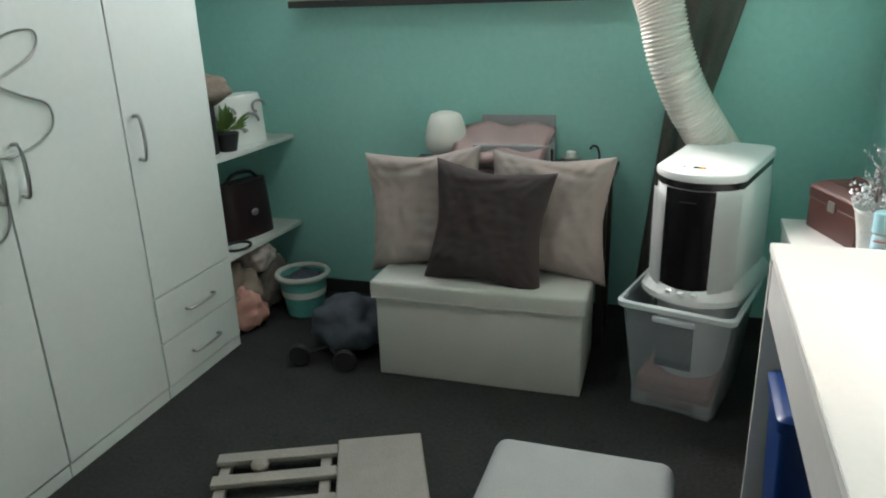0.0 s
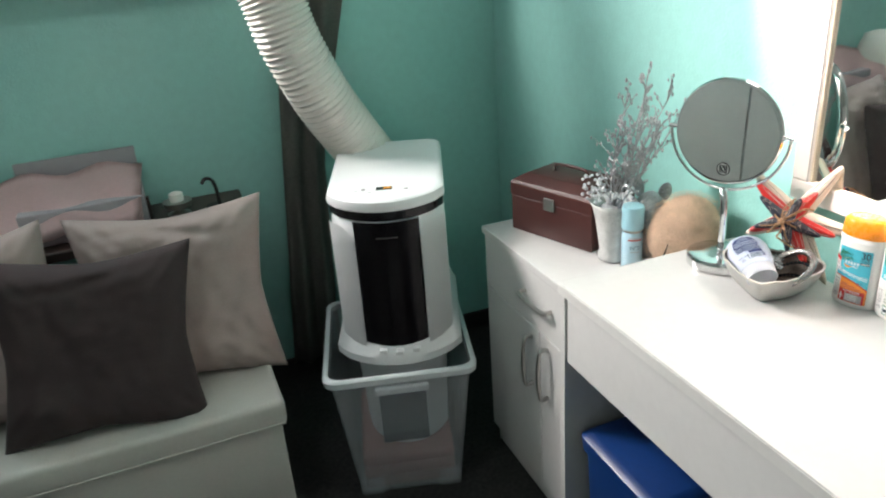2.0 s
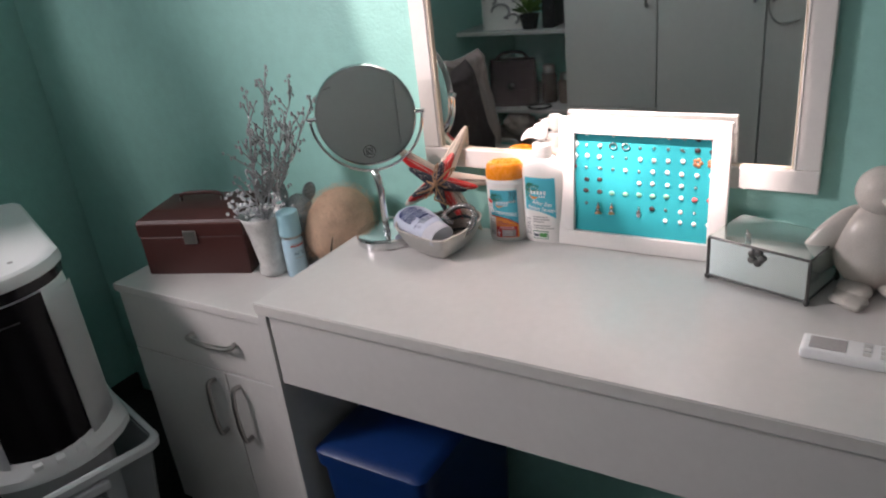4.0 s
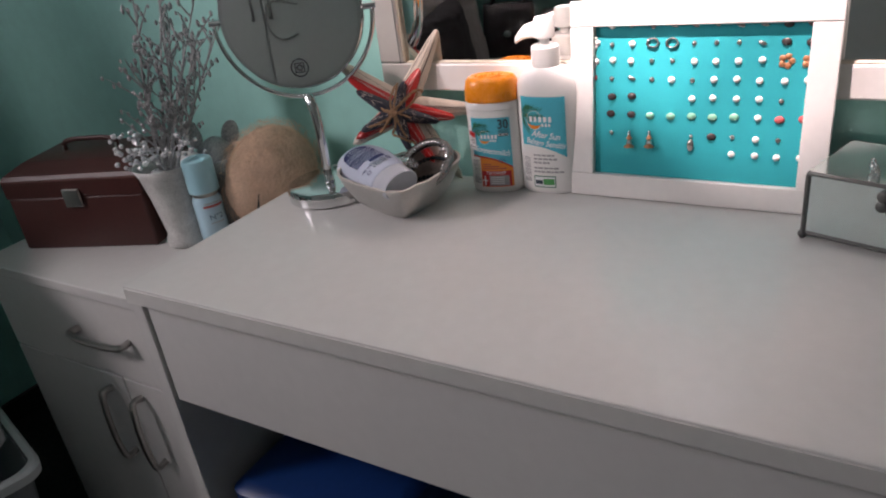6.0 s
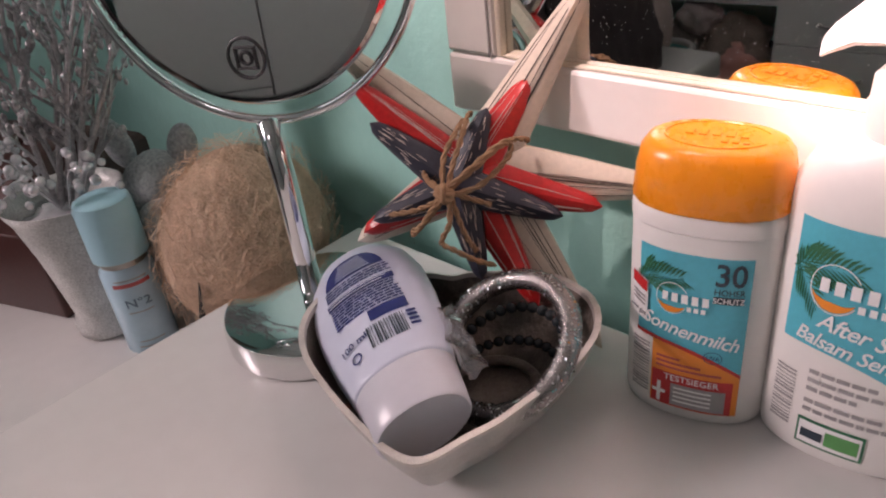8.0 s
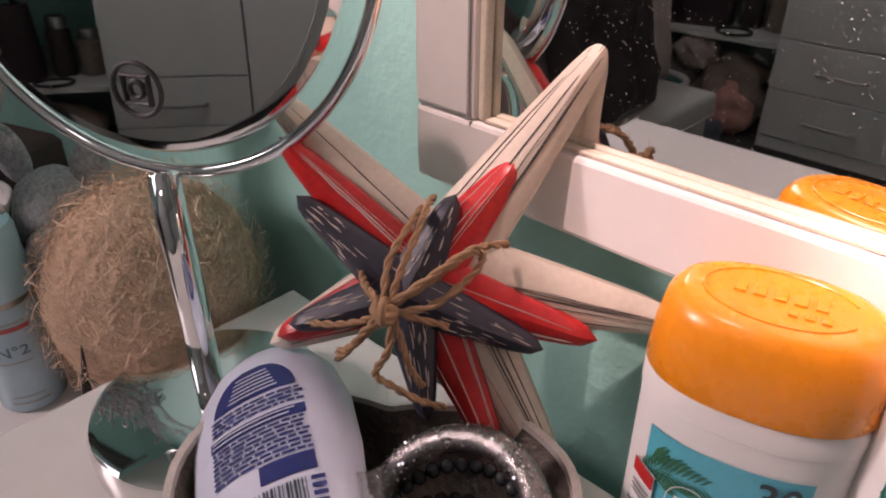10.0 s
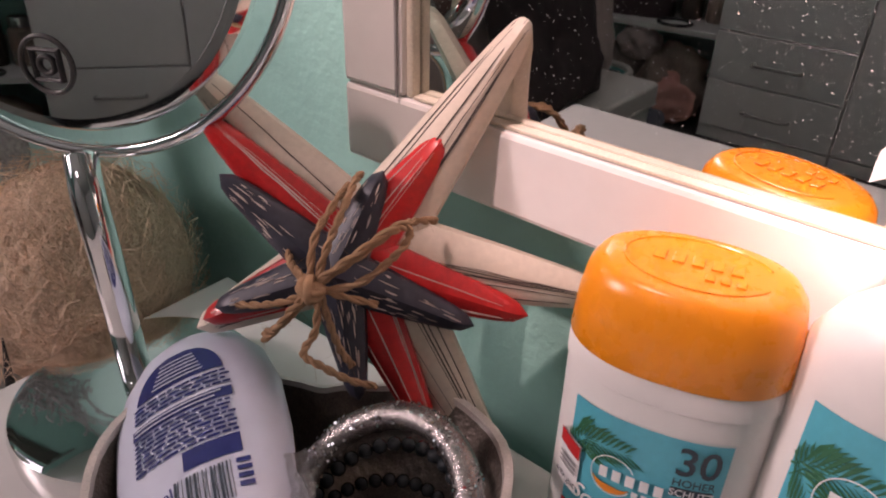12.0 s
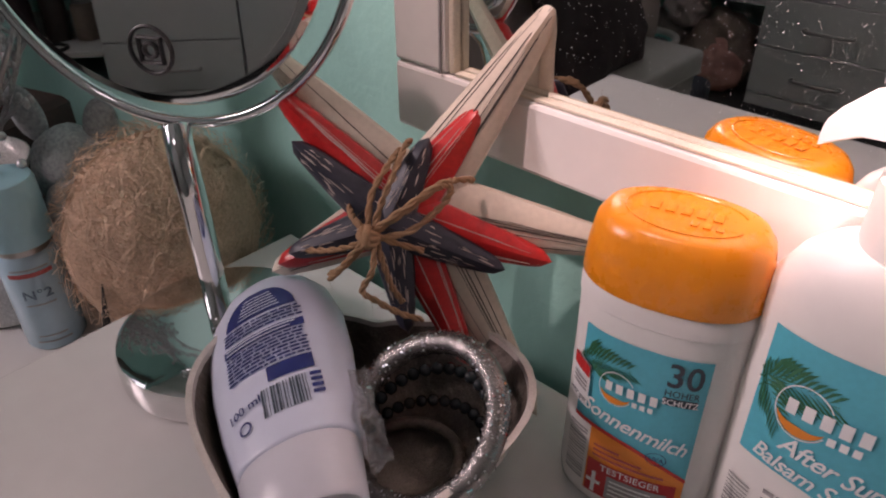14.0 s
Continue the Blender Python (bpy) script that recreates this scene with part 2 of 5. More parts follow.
def tube(points, radius, n=8, closed=False, caps=(True, True)):
    """A tube along a path; radius is a number or a function of 0 to 1."""
    pts = [Vector(p) for p in points]
    rings, normal = [], None
    for i, p in enumerate(pts):
        a = pts[i - 1] if i or closed else pts[0]
        b = pts[(i + 1) % len(pts)] if i < len(pts) - 1 or closed else pts[-1]
        along = (b - a).normalized()
        normal = (normal or along.orthogonal())
        normal = (normal - along * normal.dot(along)).normalized()
        side = along.cross(normal)
        r = radius(i / (len(pts) - 1)) if callable(radius) else radius
        rings.append([p + r * (math.cos(2 * math.pi * k / n) * normal + math.sin(2 * math.pi * k / n) * side) for k in range(n)])
    return loft(rings, wrap=closed, caps=caps)


def join(*parts):
    bm = bmesh.new()
    for p in parts:
        me = bpy.data.meshes.new("join")
        p.to_mesh(me)
        p.free()
        bm.from_mesh(me)
        bpy.data.meshes.remove(me)
    return bm


def turned(bm, m):
    bmesh.ops.transform(bm, matrix=m, verts=bm.verts)
    return bm


def ring_at(a, b, z, n=40, e=2.6, cx=0.0, cy=0.0):
    out = []
    for i in range(n):
        t = 2 * math.pi * i / n
        c, s = math.cos(t), math.sin(t)
        out.append((cx + a * math.copysign(abs(c) ** (2 / e), c), cy + b * math.copysign(abs(s) ** (2 / e), s), z))
    return out


def blob(r, sx=1.0, sy=1.0, sz=1.0, rough=0.0, sub=3, seed=0.0):
    bm = bmesh.new()
    bmesh.ops.create_icosphere(bm, subdivisions=sub, radius=1.0)
    for v in bm.verts:
        k = 1 + rough * noise.noise(v.co * 2.2 + Vector((seed, seed * 1.7, 0)))
        v.co = Vector((v.co.x * sx, v.co.y * sy, v.co.z * sz)) * r * k
    return bm


def letters(text, size, spacing=1.0, shear=0.0):
    """The built-in font's outline of a text as a flat mesh: vertices and faces, centred."""
    data = bpy.data.curves.new("letters", "FONT")
    data.body, data.size, data.align_x, data.align_y = text, size, "CENTER", "CENTER"
    data.space_character, data.shear, data.resolution_u, data.offset = spacing, shear, 3, 0.014 * size
    ob = new("letters", data)
    bpy.context.view_layer.update()
    me = bpy.data.meshes.new_from_object(ob.evaluated_get(bpy.context.evaluated_depsgraph_get()))
    vs, fs = [tuple(v.co) for v in me.vertices], [tuple(p.vertices) for p in me.polygons]
    bpy.data.objects.remove(ob)
    bpy.data.curves.remove(data)
    bpy.data.meshes.remove(me)
    return vs, fs


class Surface:
    """The front of a bottle: half width a, half depth b along the height, facing -y."""

    def __init__(self, rows, e=2.4):
        self.rows, self.e = rows, e

    def size(self, z):
        zs = [r[0] for r in self.rows]
        return float(np.interp(z, zs, [r[1] for r in self.rows])), float(np.interp(z, zs, [r[2] for r in self.rows]))

    def at(self, u, z, off=0.0005):
        a, b = self.size(z)
        # u runs along the girth
        t = max(-1.5, min(1.5, u / a))
        x = a * math.sin(t)
        k = max(0.0, 1 - abs(x / a) ** self.e) ** (1 / self.e)
        return Vector((x * (1 + off / a), -(b * k) - off, z))

    def body(self, n=48):
        return loft([ring_at(a, b, z, n, self.e) for z, a, b in self.rows])

    def patch(self, corners, off=0.0005, nu=14, nv=8):
        """A four-cornered patch (u, z): bottom left, bottom right, top right, top left."""
        bm = bmesh.new()
        g = []
        for j in range(nv + 1):
            v = j / nv
            row = []
            for i in range(nu + 1):
                s = i / nu
                q = [(1 - s) * (1 - v) * corners[0][k] + s * (1 - v) * corners[1][k] + s * v * corners[2][k] + (1 - s) * v * corners[3][k] for k in (0, 1)]
                row.append(bm.verts.new(self.at(q[0], q[1], off)))
            g.append(row)
        for j in range(nv):
            for i in range(nu):
                bm.faces.new((g[j][i], g[j][i + 1], g[j + 1][i + 1], g[j + 1][i]))
        return bm

    def rect(self, u0, u1, z0, z1, off=0.0005, nu=10, nv=2):
        return self.patch(((u0, z0), (u1, z0), (u1, z1), (u0, z1)), off, nu, nv)

    def shape(self, faces, off):
        bm = bmesh.new()
        for f in faces:
            try:
                bm.faces.new([bm.verts.new(self.at(u, z, off)) for u, z in f])
            except ValueError:
                pass
        return bm

    def text(self, body, size, u, z, off=0.0012, turn=0.0, spacing=1.0, shear=0.0):
        vs, fs = letters(body, size, spacing, shear)
        c, s = math.cos(radians(turn)), math.sin(radians(turn))
        bm = bmesh.new()
        new_vs = [bm.verts.new(self.at(u + c * x - s * y, z + s * x + c * y, off)) for x, y, _ in vs]
        for f in fs:
            try:
                bm.faces.new([new_vs[i] for i in f])
            except ValueError:
                pass
        return bm


def palm(u, z, length, turn, leaves=11, seed=1):
    """A palm frond: a rib with leaflets on both sides, in (u, z)."""
    rnd = random.Random(seed)
    faces = []
    c, s = math.cos(radians(turn)), math.sin(radians(turn))

    def put(x, y):
        bend = -0.25 * x * x / length
        return (u + c * x - s * (y + bend), z + s * x + c * (y + bend))
    for k in range(leaves):
        x = length * (0.12 + 0.85 * k / leaves)
        long = length * (0.42 - 0.22 * k / leaves) * rnd.uniform(0.85, 1.1)
        for side in (1, -1):
            faces.append([put(x, 0), put(x + long * 0.55, side * long * 0.62), put(x + long * 0.95, side * long * 0.82), put(x + long * 0.35, side * long * 0.25)])
    faces.append([put(0, -length * 0.012), put(length, -length * 0.004), put(length, length * 0.004), put(0, length * 0.012)])
    return faces


def arc_handle(width, out, radius, m):
    """A bow handle along x, standing out to -y."""
    pts = smooth_path([(-width / 2, 0, 0), (-width / 2, -out * 0.75, 0), (-width / 4, -out, 0), (0, -out * 1.05, 0), (width / 4, -out, 0), (width / 2, -out * 0.75, 0), (width / 2, 0, 0)], 5)
    return turned(tube(pts, radius, 8), m)

# ---- structure ----
WX, WY = 0.42, 1.12  # the dressing table's wall and the window wall
LX, BY, TOP = -2.55, -2.75, 2.45


def structure(name, bm, material, label, category):
    return tagged(part(name, bm, material), label, category, kind="structure")


structure("floor", boxes((LX - 0.1, WX + 0.1, BY - 0.1, WY + 0.1, -0.1, 0.0)), CARPET, "dark grey short-pile carpet floor", "floor")
structure("ceiling", boxes((LX - 0.1, WX + 0.1, BY - 0.1, WY + 0.1, TOP, TOP + 0.1)), CEIL, "plain white painted ceiling", "ceiling")
structure("wall_east", boxes((WX, WX + 0.14, BY, WY - 0.002, 0, TOP)), TEAL, "turquoise painted textured wall behind the dressing table", "wall")
structure("wall_west", boxes((LX - 0.12, LX, BY, WY, 0, TOP)), TEAL, "turquoise painted wall behind the wardrobe", "wall")
structure("wall_south", boxes((LX - 0.12, WX + 0.12, BY - 0.12, BY, 0, TOP)), CEIL, "plain white wall closing the room", "wall")
VX0, VX1, VZ0, VZ1 = -1.70, -0.36, 1.32, 2.15
structure("wall_north", boxes((LX - 0.12, WX + 0.12, WY, WY + 0.14, 0, VZ0), (LX - 0.12, WX + 0.12, WY, WY + 0.14, VZ1, TOP),
                              (LX - 0.12, VX0, WY, WY + 0.14, VZ0, VZ1), (VX1, WX + 0.12, WY, WY + 0.14, VZ0, VZ1)), TEAL, "turquoise painted wall below the window", "wall")
# low dark strip where the window wall meets the carpet
structure("baseboard", boxes((LX, WX, WY - 0.012, WY - 0.0005, 0.0005, 0.06)), DARKSTRIP, "low dark grey strip along the foot of the wall", "baseboard")
win = thing("window_1", pose((VX0 + VX1) / 2, WY, VZ0), "white framed window over the bench", "window", kind="structure")
hw, hh = (VX1 - VX0) / 2, VZ1 - VZ0
part("window_frame", boxes((-hw, hw, 0.05, 0.1, 0, 0.06), (-hw, hw, 0.05, 0.1, hh - 0.06, hh), (-hw, -hw + 0.06, 0.05, 0.1, 0.06, hh - 0.06),
                           (hw - 0.06, hw, 0.05, 0.1, 0.06, hh - 0.06), (-0.03, 0.03, 0.05, 0.1, 0.06, hh - 0.06)), FRAMEWHITE, win)
part("window_sill", boxes((-hw - 0.06, hw + 0.06, -0.13, 0.05, -0.022, -0.001), bevel=0.004), FRAMELIP, win, "pale stone window sill")
part("sill_edge", boxes((-hw - 0.055, hw + 0.055, -0.125, -0.002, -0.05, -0.0235), bevel=0.003), GAP, win, "dark underside of the sill")
pane_mat = clear("window glass", (0.9, 0.95, 0.95), 0.02, 1.0)
for s in (-1, 1):
    ob = part("pane", boxes((0.03, hw - 0.06, 0.07, 0.076, 0.06, hh - 0.06)) if s > 0 else boxes((-hw + 0.06, -0.03, 0.07, 0.076, 0.06, hh - 0.06)), pane_mat, win)
    ob.visible_shadow = False

# ---- wardrobe side ----
FX = -1.84  # fronts


def wardrobe_unit(y0, y1, drawers, label, handle_high):
    """A wardrobe with its fronts towards +x; y0 < y1."""
    w = thing("wardrobe", pose(FX, (y0 + y1) / 2, 0), label, "wardrobe", "wardrobe row")
    h = (y1 - y0) / 2
    part("carcass", boxes((-0.56, -0.0205, -h + 0.0005, h - 0.0005, 0.0, 2.36), bevel=0.002), WARDROBE, w)
    part("plinth", boxes((-0.0195, -0.004, -h + 0.002, h - 0.002, 0.0, 0.042)), WARDROBE, w)
    low = 0.375 if drawers else 0.046
    d = part("door", boxes((-0.019, 0.0, -h + 0.0022, h - 0.0022, low + 0.003, 1.90), bevel=0.0015), WARDROBE, w)
    part("top_door", boxes((-0.019, 0.0, -h + 0.0022, h - 0.0022, 1.904, 2.357), bevel=0.0015), WARDROBE, w)
    zc, yc = 0.91, (-h + 0.045 if handle_high < 0 else h - 0.025)
    part("handle", arc_handle(0.135, 0.03, 0.0055, pose(0, yc, zc) @ Matrix(((0, -1, 0, 0), (0, 0, 1, 0), (1, 0, 0, 0), (0, 0, 0, 1)))), STEEL, d, "bowed steel handle", 40)
    if drawers:
        for z0, z1 in ((0.046, 0.207), (0.211, 0.373)):
            f = part("drawer", boxes((-0.019, 0.0, -h + 0.0022, h - 0.0022, z0, z1), bevel=0.0015), WARDROBE, w)
            part("handle", arc_handle(0.15, 0.026, 0.005, pose(0, 0, z1 - 0.088) @ Matrix(((0, -1, 0, 0), (1, 0, 0, 0), (0, 0, 1, 0), (0, 0, 0, 1)))), STEEL, f, "bowed steel handle", 40)
    return w


wardrobe_unit(0.07, 0.512, True, "white wardrobe with a long door above two drawers", -1)
for k in range(5):
    y1 = 0.068 - 0.45 * k
    wardrobe_unit(y1 - 0.448, y1, False, "white wardrobe with one tall plain door", 1 if k % 2 else -1)

# wire ornament on the tall door
orn = thing("wall_ornament", pose(FX + 0.004, -0.33, 1.0), "curly grey wire ornament on the wardrobe door", "ornament")
for pts in ([(-0.16, 0.05), (-0.03, 0.13), (0.11, 0.19), (0.13, 0.25), (0.03, 0.24), (-0.05, 0.16), (0.04, 0.10), (0.13, 0.06), (0.12, -0.01), (0.0, -0.05), (-0.12, -0.03)],
            [(-0.2, -0.12), (-0.08, -0.10), (-0.06, -0.19), (-0.1, -0.25), (-0.18, -0.24)]):
    part("wire", tube(smooth_path([(0.002, y, z) for y, z in pts], 6), 0.0035, 6), STEEL, orn, smooth=60)

shelf_group = "corner shelves"
for z in (0.34, 0.74, 1.52):
    s = tagged(part("shelf_board", boxes((-2.53, -1.898, 0.514, 1.118, z - 0.02, z), bevel=0.0015), WARDROBE), "white corner shelf board with loose things on it", "shelf", shelf_group)
    # the front edge runs slightly out towards the window wall
    for v in s.data.vertices:
        if v.co.x > -2.2:
            v.co.x += 0.066 * (v.co.y - 0.514)

# things on the shelves
bag = thing("gift_bag", pose(-2.00, 0.885, 0.74, 0, 0, 68), "white patterned carrier bag with grey swirls", "bag")
part("bag_body", turned(loft([ring_at(0.13, 0.07, z, 24, 4, 0, 0.01 * math.sin(9 * z)) for z in (0.0, 0.08, 0.16)] + [ring_at(0.12, 0.05, 0.20, 24, 4)]), pose(0, 0, 0)), CREAMWHITE, bag, smooth=50)
for k, (x, z, r) in enumerate(((-0.07, 0.13, 0.035), (0.03, 0.09, 0.045), (0.08, 0.15, 0.03), (-0.03, 0.05, 0.03))):
    part("swirl", tube([(x + r * math.cos(t / 3), -0.0715, z + r * 0.8 * math.sin(t / 3)) for t in range(14)], 0.006, 6), PRINTGREY, bag)
pot = thing("artificial_plant", pose(-1.94, 0.735, 0.74), "small green artificial plant in a dark pot", "plant")
part("pot", lathe([(0.035, 0), (0.05, 0.07), (0.046, 0.072)], 20), BLACK, pot, smooth=40)
leafy = bmesh.new()
rnd = random.Random(4)
for k in range(46):
    a, b, L = rnd.uniform(0, 6.28), rnd.uniform(0.2, 1.3), rnd.uniform(0.04, 0.09)
    d = Vector((math.cos(a) * math.cos(b), math.sin(a) * math.cos(b), math.sin(b)))
    s = d.orthogonal().normalized() * 0.010
    o = Vector((0, 0, 0.075)) + d * rnd.uniform(0, 0.05)
    leafy.faces.new([leafy.verts.new(o), leafy.verts.new(o + d * L * 0.5 + s), leafy.verts.new(o + d * L), leafy.verts.new(o + d * L * 0.5 - s)])
tagged(part("foliage", leafy, GREENISH, pot), kind="stuff")
hat = tagged(part("folded_hat", turned(blob(0.1, 1.0, 0.9, 0.55, 0.3, 3, 3), pose(-1.985, 0.70, 0.985)), TANCLOTH, smooth=0), "crumpled tan felt hat resting on dark things", "hat")
tagged(part("dark_case", boxes((-2.14, -1.925, 0.60, 0.665, 0.7405, 0.935), bevel=0.012), BLACK), "black soft case standing upright", "case")
hb = thing("handbag", pose(-1.99, 0.87, 0.34, 0, 0, 75), "dark maroon handbag with a metal clasp", "handbag")
part("bag_body", loft([ring_at(0.13 - 0.2 * z * z, 0.06 - 0.08 * z, z, 28, 3.2) for z in (0, 0.05, 0.12, 0.2, 0.24)]), mat("dark maroon vinyl", (0.022, 0.008, 0.010), 0.35, vary=0.2), hb, smooth=50)
part("clasp", turned(blob(0.016, 1.2, 0.4, 1), pose(0.0, -0.064, 0.11)), STEEL, hb, smooth=0)
part("strap", tube(smooth_path([(-0.1, 0, 0.22), (-0.05, 0, 0.27), (0.05, 0, 0.27), (0.1, 0, 0.22)], 6), 0.008, 8), BLACK, hb, smooth=0)
tagged(part("belt_loop", tube([(-1.93 + 0.05 * math.cos(t), 0.70 + 0.06 * math.sin(t), 0.346) for t in np.linspace(0, 6.2, 40)], 0.006, 8), BLACK, smooth=0), "coiled black belt lying on the shelf", "belt")
for y, h, m_ in ((0.60, 0.15, TANCLOTH), (0.695, 0.19, DARKWOOD)):
    jar = thing("storage_jar", pose(-2.06, y, 0.34), "small brownish jar standing on the shelf", "jar", "shelf jars")
    part("jar_body", lathe([(0.036, 0), (0.04, 0.01), (0.04, h * 0.75), (0.03, h * 0.82)], 20), m_, jar, smooth=40)
    part("lid", lathe([(0.032, h * 0.82), (0.032, h), (0.028, h + 0.005)], 20), STEEL, jar, smooth=40)
for x, y, r, m_, lab in ((-1.99, 0.70, 0.12, TANCLOTH, "large tan plush toy heap under the shelf"), (-1.955, 0.90, 0.11, mat("mottled brown plush", (0.17, 0.14, 0.12), 0.95, vary=0.5), "mottled brown plush cushion under the shelf"),
                         (-1.90, 0.655, 0.08, SKINPINK, "small salmon pink cushion on the carpet")):
    tagged(part("plush_cushion", turned(blob(r, 1.0, 1.1, 1.1, 0.35, 4, r * 40), pose(x, y, r * 0.98)), m_, smooth=0), lab, "cushion")
tagged(part("plush_cushion", turned(blob(0.075, 1.0, 1.1, 0.8, 0.3, 4, 8), pose(-1.93, 0.82, 0.255)), BEIGE, smooth=0), "pale beige plush cushion on top of the heap", "cushion")

bucket = thing("bucket", pose(-1.74, 0.872, 0) @ Matrix.Diagonal((0.92, 0.92, 1, 1)), "mint green plastic bucket with a white rim", "bucket")
part("bucket_body", loft([ring_at(0.085, 0.085, 0.0, 32, 2), ring_at(0.115, 0.115, 0.17, 32, 2), ring_at(0.105, 0.105, 0.169, 32, 2), ring_at(0.078, 0.078, 0.006, 32, 2)]), MINT, bucket, smooth=40)
part("rim", tube([(0.118 * math.cos(t), 0.118 * math.sin(t), 0.178) for t in np.linspace(0, 2 * math.pi, 40, endpoint=False)], 0.013, 10, closed=True), LEATHERETTE, bucket, "white rolled rim", 0)
part("band", loft([ring_at(0.1035, 0.1035, 0.09, 32, 2), ring_at(0.1085, 0.1085, 0.12, 32, 2)], caps=(False, False)), CREAMWHITE, bucket, "paler band", 40)
part("cloth_heap", turned(blob(0.09, 1, 1, 0.28, 0.5, 3, 2), pose(0, 0, 0.155)), GREYCLOTH, bucket, smooth=0)

pram = thing("rolling_bag", pose(-1.37, 0.555, 0) @ Matrix.Diagonal((0.85, 0.85, 0.85, 1)), "crumpled blue grey bag with small black wheels", "bag")
part("bag_body", turned(blob(0.155, 1.15, 0.9, 0.86, 0.26, 4, 5), pose(0, 0.02, 0.142)), GREYCLOTH, pram, smooth=0)
for x, y in ((-0.175, -0.17), (0.04, -0.165), (-0.15, 0.09)):
    wheel = part("wheel", turned(lathe([(0.014, -0.016), (0.044, -0.016), (0.05, -0.008), (0.05, 0.008), (0.044, 0.016), (0.014, 0.016)], 24), pose(x, y, 0.05, 90, 0, 12)), BLACK, pram, "black rubber wheel", 40)
part("axle", tube([(-0.175, -0.17, 0.05), (-0.06, -0.09, 0.07), (0.04, -0.165, 0.05)], 0.008, 8), BLACK, pram)

# ---- bench and pillows ----
bench = thing("storage_bench", pose(-0.84, 0.436, 0, 0, 0, 0.8) @ Matrix.Diagonal((0.968, 1, 0.985, 1)), "white faux leather folding storage bench", "bench")
part("bench_body", boxes((-0.374, 0.374, 0.0, 0.37, 0.0, 0.304), bevel=0.006, seg=3), LEATHERETTE, bench, smooth=30)
part("lid", boxes((-0.392, 0.388, -0.012, 0.382, 0.3045, 0.372), bevel=0.014, seg=4), LEATHERETTE, bench, "padded white lid", 30)
part("piping", tube([(-0.385, -0.0125, 0.312), (0, -0.0128, 0.311), (0.382, -0.0125, 0.312)], 0.0025, 6), LEATHERETTE, bench)


def pillow(m, size, thick, material, label, seed, ears=1.0):
    """A square cushion standing in the xz plane, with pulled out corners and creases."""
    n, bm = 52, bmesh.new()
    grids = []
    for side in (1, -1):
        g = []
        for j in range(n + 1):
            row = []
            for i in range(n + 1):
                u, v = i / n * 2 - 1, j / n * 2 - 1
                full = max(0.0, (1 - u ** 4) * (1 - v ** (10 if v > 0 else 4))) ** 0.55
                edge = 1 - 0.14 * ears * ((1 - abs(u) ** 1.35) * abs(v) ** 2.0)
                edge_x = 1 - 0.14 * ears * ((1 - abs(v) ** 1.35) * abs(u) ** 2.0)
                x, z = u * size / 2 * edge_x, (v * edge) * size / 2
                crease = noise.noise(Vector((u * 2.2 + seed, v * 2.2, seed))) * 0.17 + noise.noise(Vector((u * 6 + seed, v * 3, side))) * 0.10 + noise.noise(Vector((u * 3 + v * 7, v * 9 - u * 5, seed + side))) * 0.055
                fold = 0.2 * math.exp(-((abs(u) - (0.75 + 0.2 * v)) / 0.10) ** 2) * max(0, v) * 0.6
                sag = 0.14 * math.exp(-((v - 0.78 + 0.10 * math.cos(3 * u + seed)) / 0.07) ** 2) * (1 - u * u)
                pull = 0.10 * math.sin(26 * (abs(u) - abs(v)) + seed) * (abs(u) * abs(v)) ** 1.5
                y = side * thick / 2 * full * (1 + crease - fold - sag + pull)
                row.append(bm.verts.new((x, y, z + size / 2)))
            g.append(row)
        for j in range(n):
            for i in range(n):
                bm.faces.new((g[j][i], g[j][i + 1], g[j + 1][i + 1], g[j + 1][i]))
        grids.append(g)
    bmesh.ops.remove_doubles(bm, verts=bm.verts, dist=0.0004)
    ob = part("throw_pillow", bm, material, smooth=0)
    ob.matrix_world = m
    return tagged(ob, label, "pillow")


pillow(pose(-1.068, 0.625, 0.345, -13, -5, 3), 0.445, 0.15, BEIGE, "large beige throw pillow standing on the bench", 1.3)
pillow(pose(-0.645, 0.635, 0.343, -13, 1, -4), 0.445, 0.15, BEIGE, "large beige throw pillow leaning on the wall side", 4.1)
pillow(pose(-0.836, 0.500, 0.345, -12, 4.5, -3), 0.425, 0.13, TAUPE, "brown grey throw pillow in front of the beige ones", 7.7, 1.1)

# ---- side table behind the bench ----
table = thing("side_table", pose(-0.79, 0.945, 0), "dark narrow side table behind the bench", "table")
part("tabletop", boxes((-0.45, 0.36, -0.125, 0.125, 0.655, 0.68), bevel=0.003), DARKWOOD, table)
for x in (-0.43, 0.31):
    for y in (-0.115, 0.085):
        part("leg", boxes((x, x + 0.03, y, y + 0.03, 0, 0.6545), bevel=0.002), DARKWOOD, table)
tl = thing("table_lamp", pose(-1.09, 0.955, 0.68), "small frosted white globe lamp, unlit", "lamp")
part("lamp_base", lathe([(0.045, 0), (0.05, 0.006), (0.05, 0.028), (0.042, 0.034)], 28), LAMPWHITE, tl, smooth=40)
part("shade", lathe([(0.055, 0.034), (0.080, 0.06), (0.082, 0.10), (0.072, 0.15), (0.058, 0.185), (0.03, 0.196), (0.004, 0.198)], 36), LAMPWHITE, tl, "frosted white glass shade", 0)
pb = thing("storage_box", pose(-0.825, 0.97, 0.68, 0, 0, 2), "grey cardboard box with its lid open", "box")
part("box_body", boxes((-0.14, 0.15, -0.09, 0.08, 0, 0.085), bevel=0.003), GREYBOARD, pb)
part("lid", boxes((-0.14, 0.15, 0.0805, 0.09, 0.02, 0.172), bevel=0.002), GREYBOARD, pb)
cl = bmesh.new()
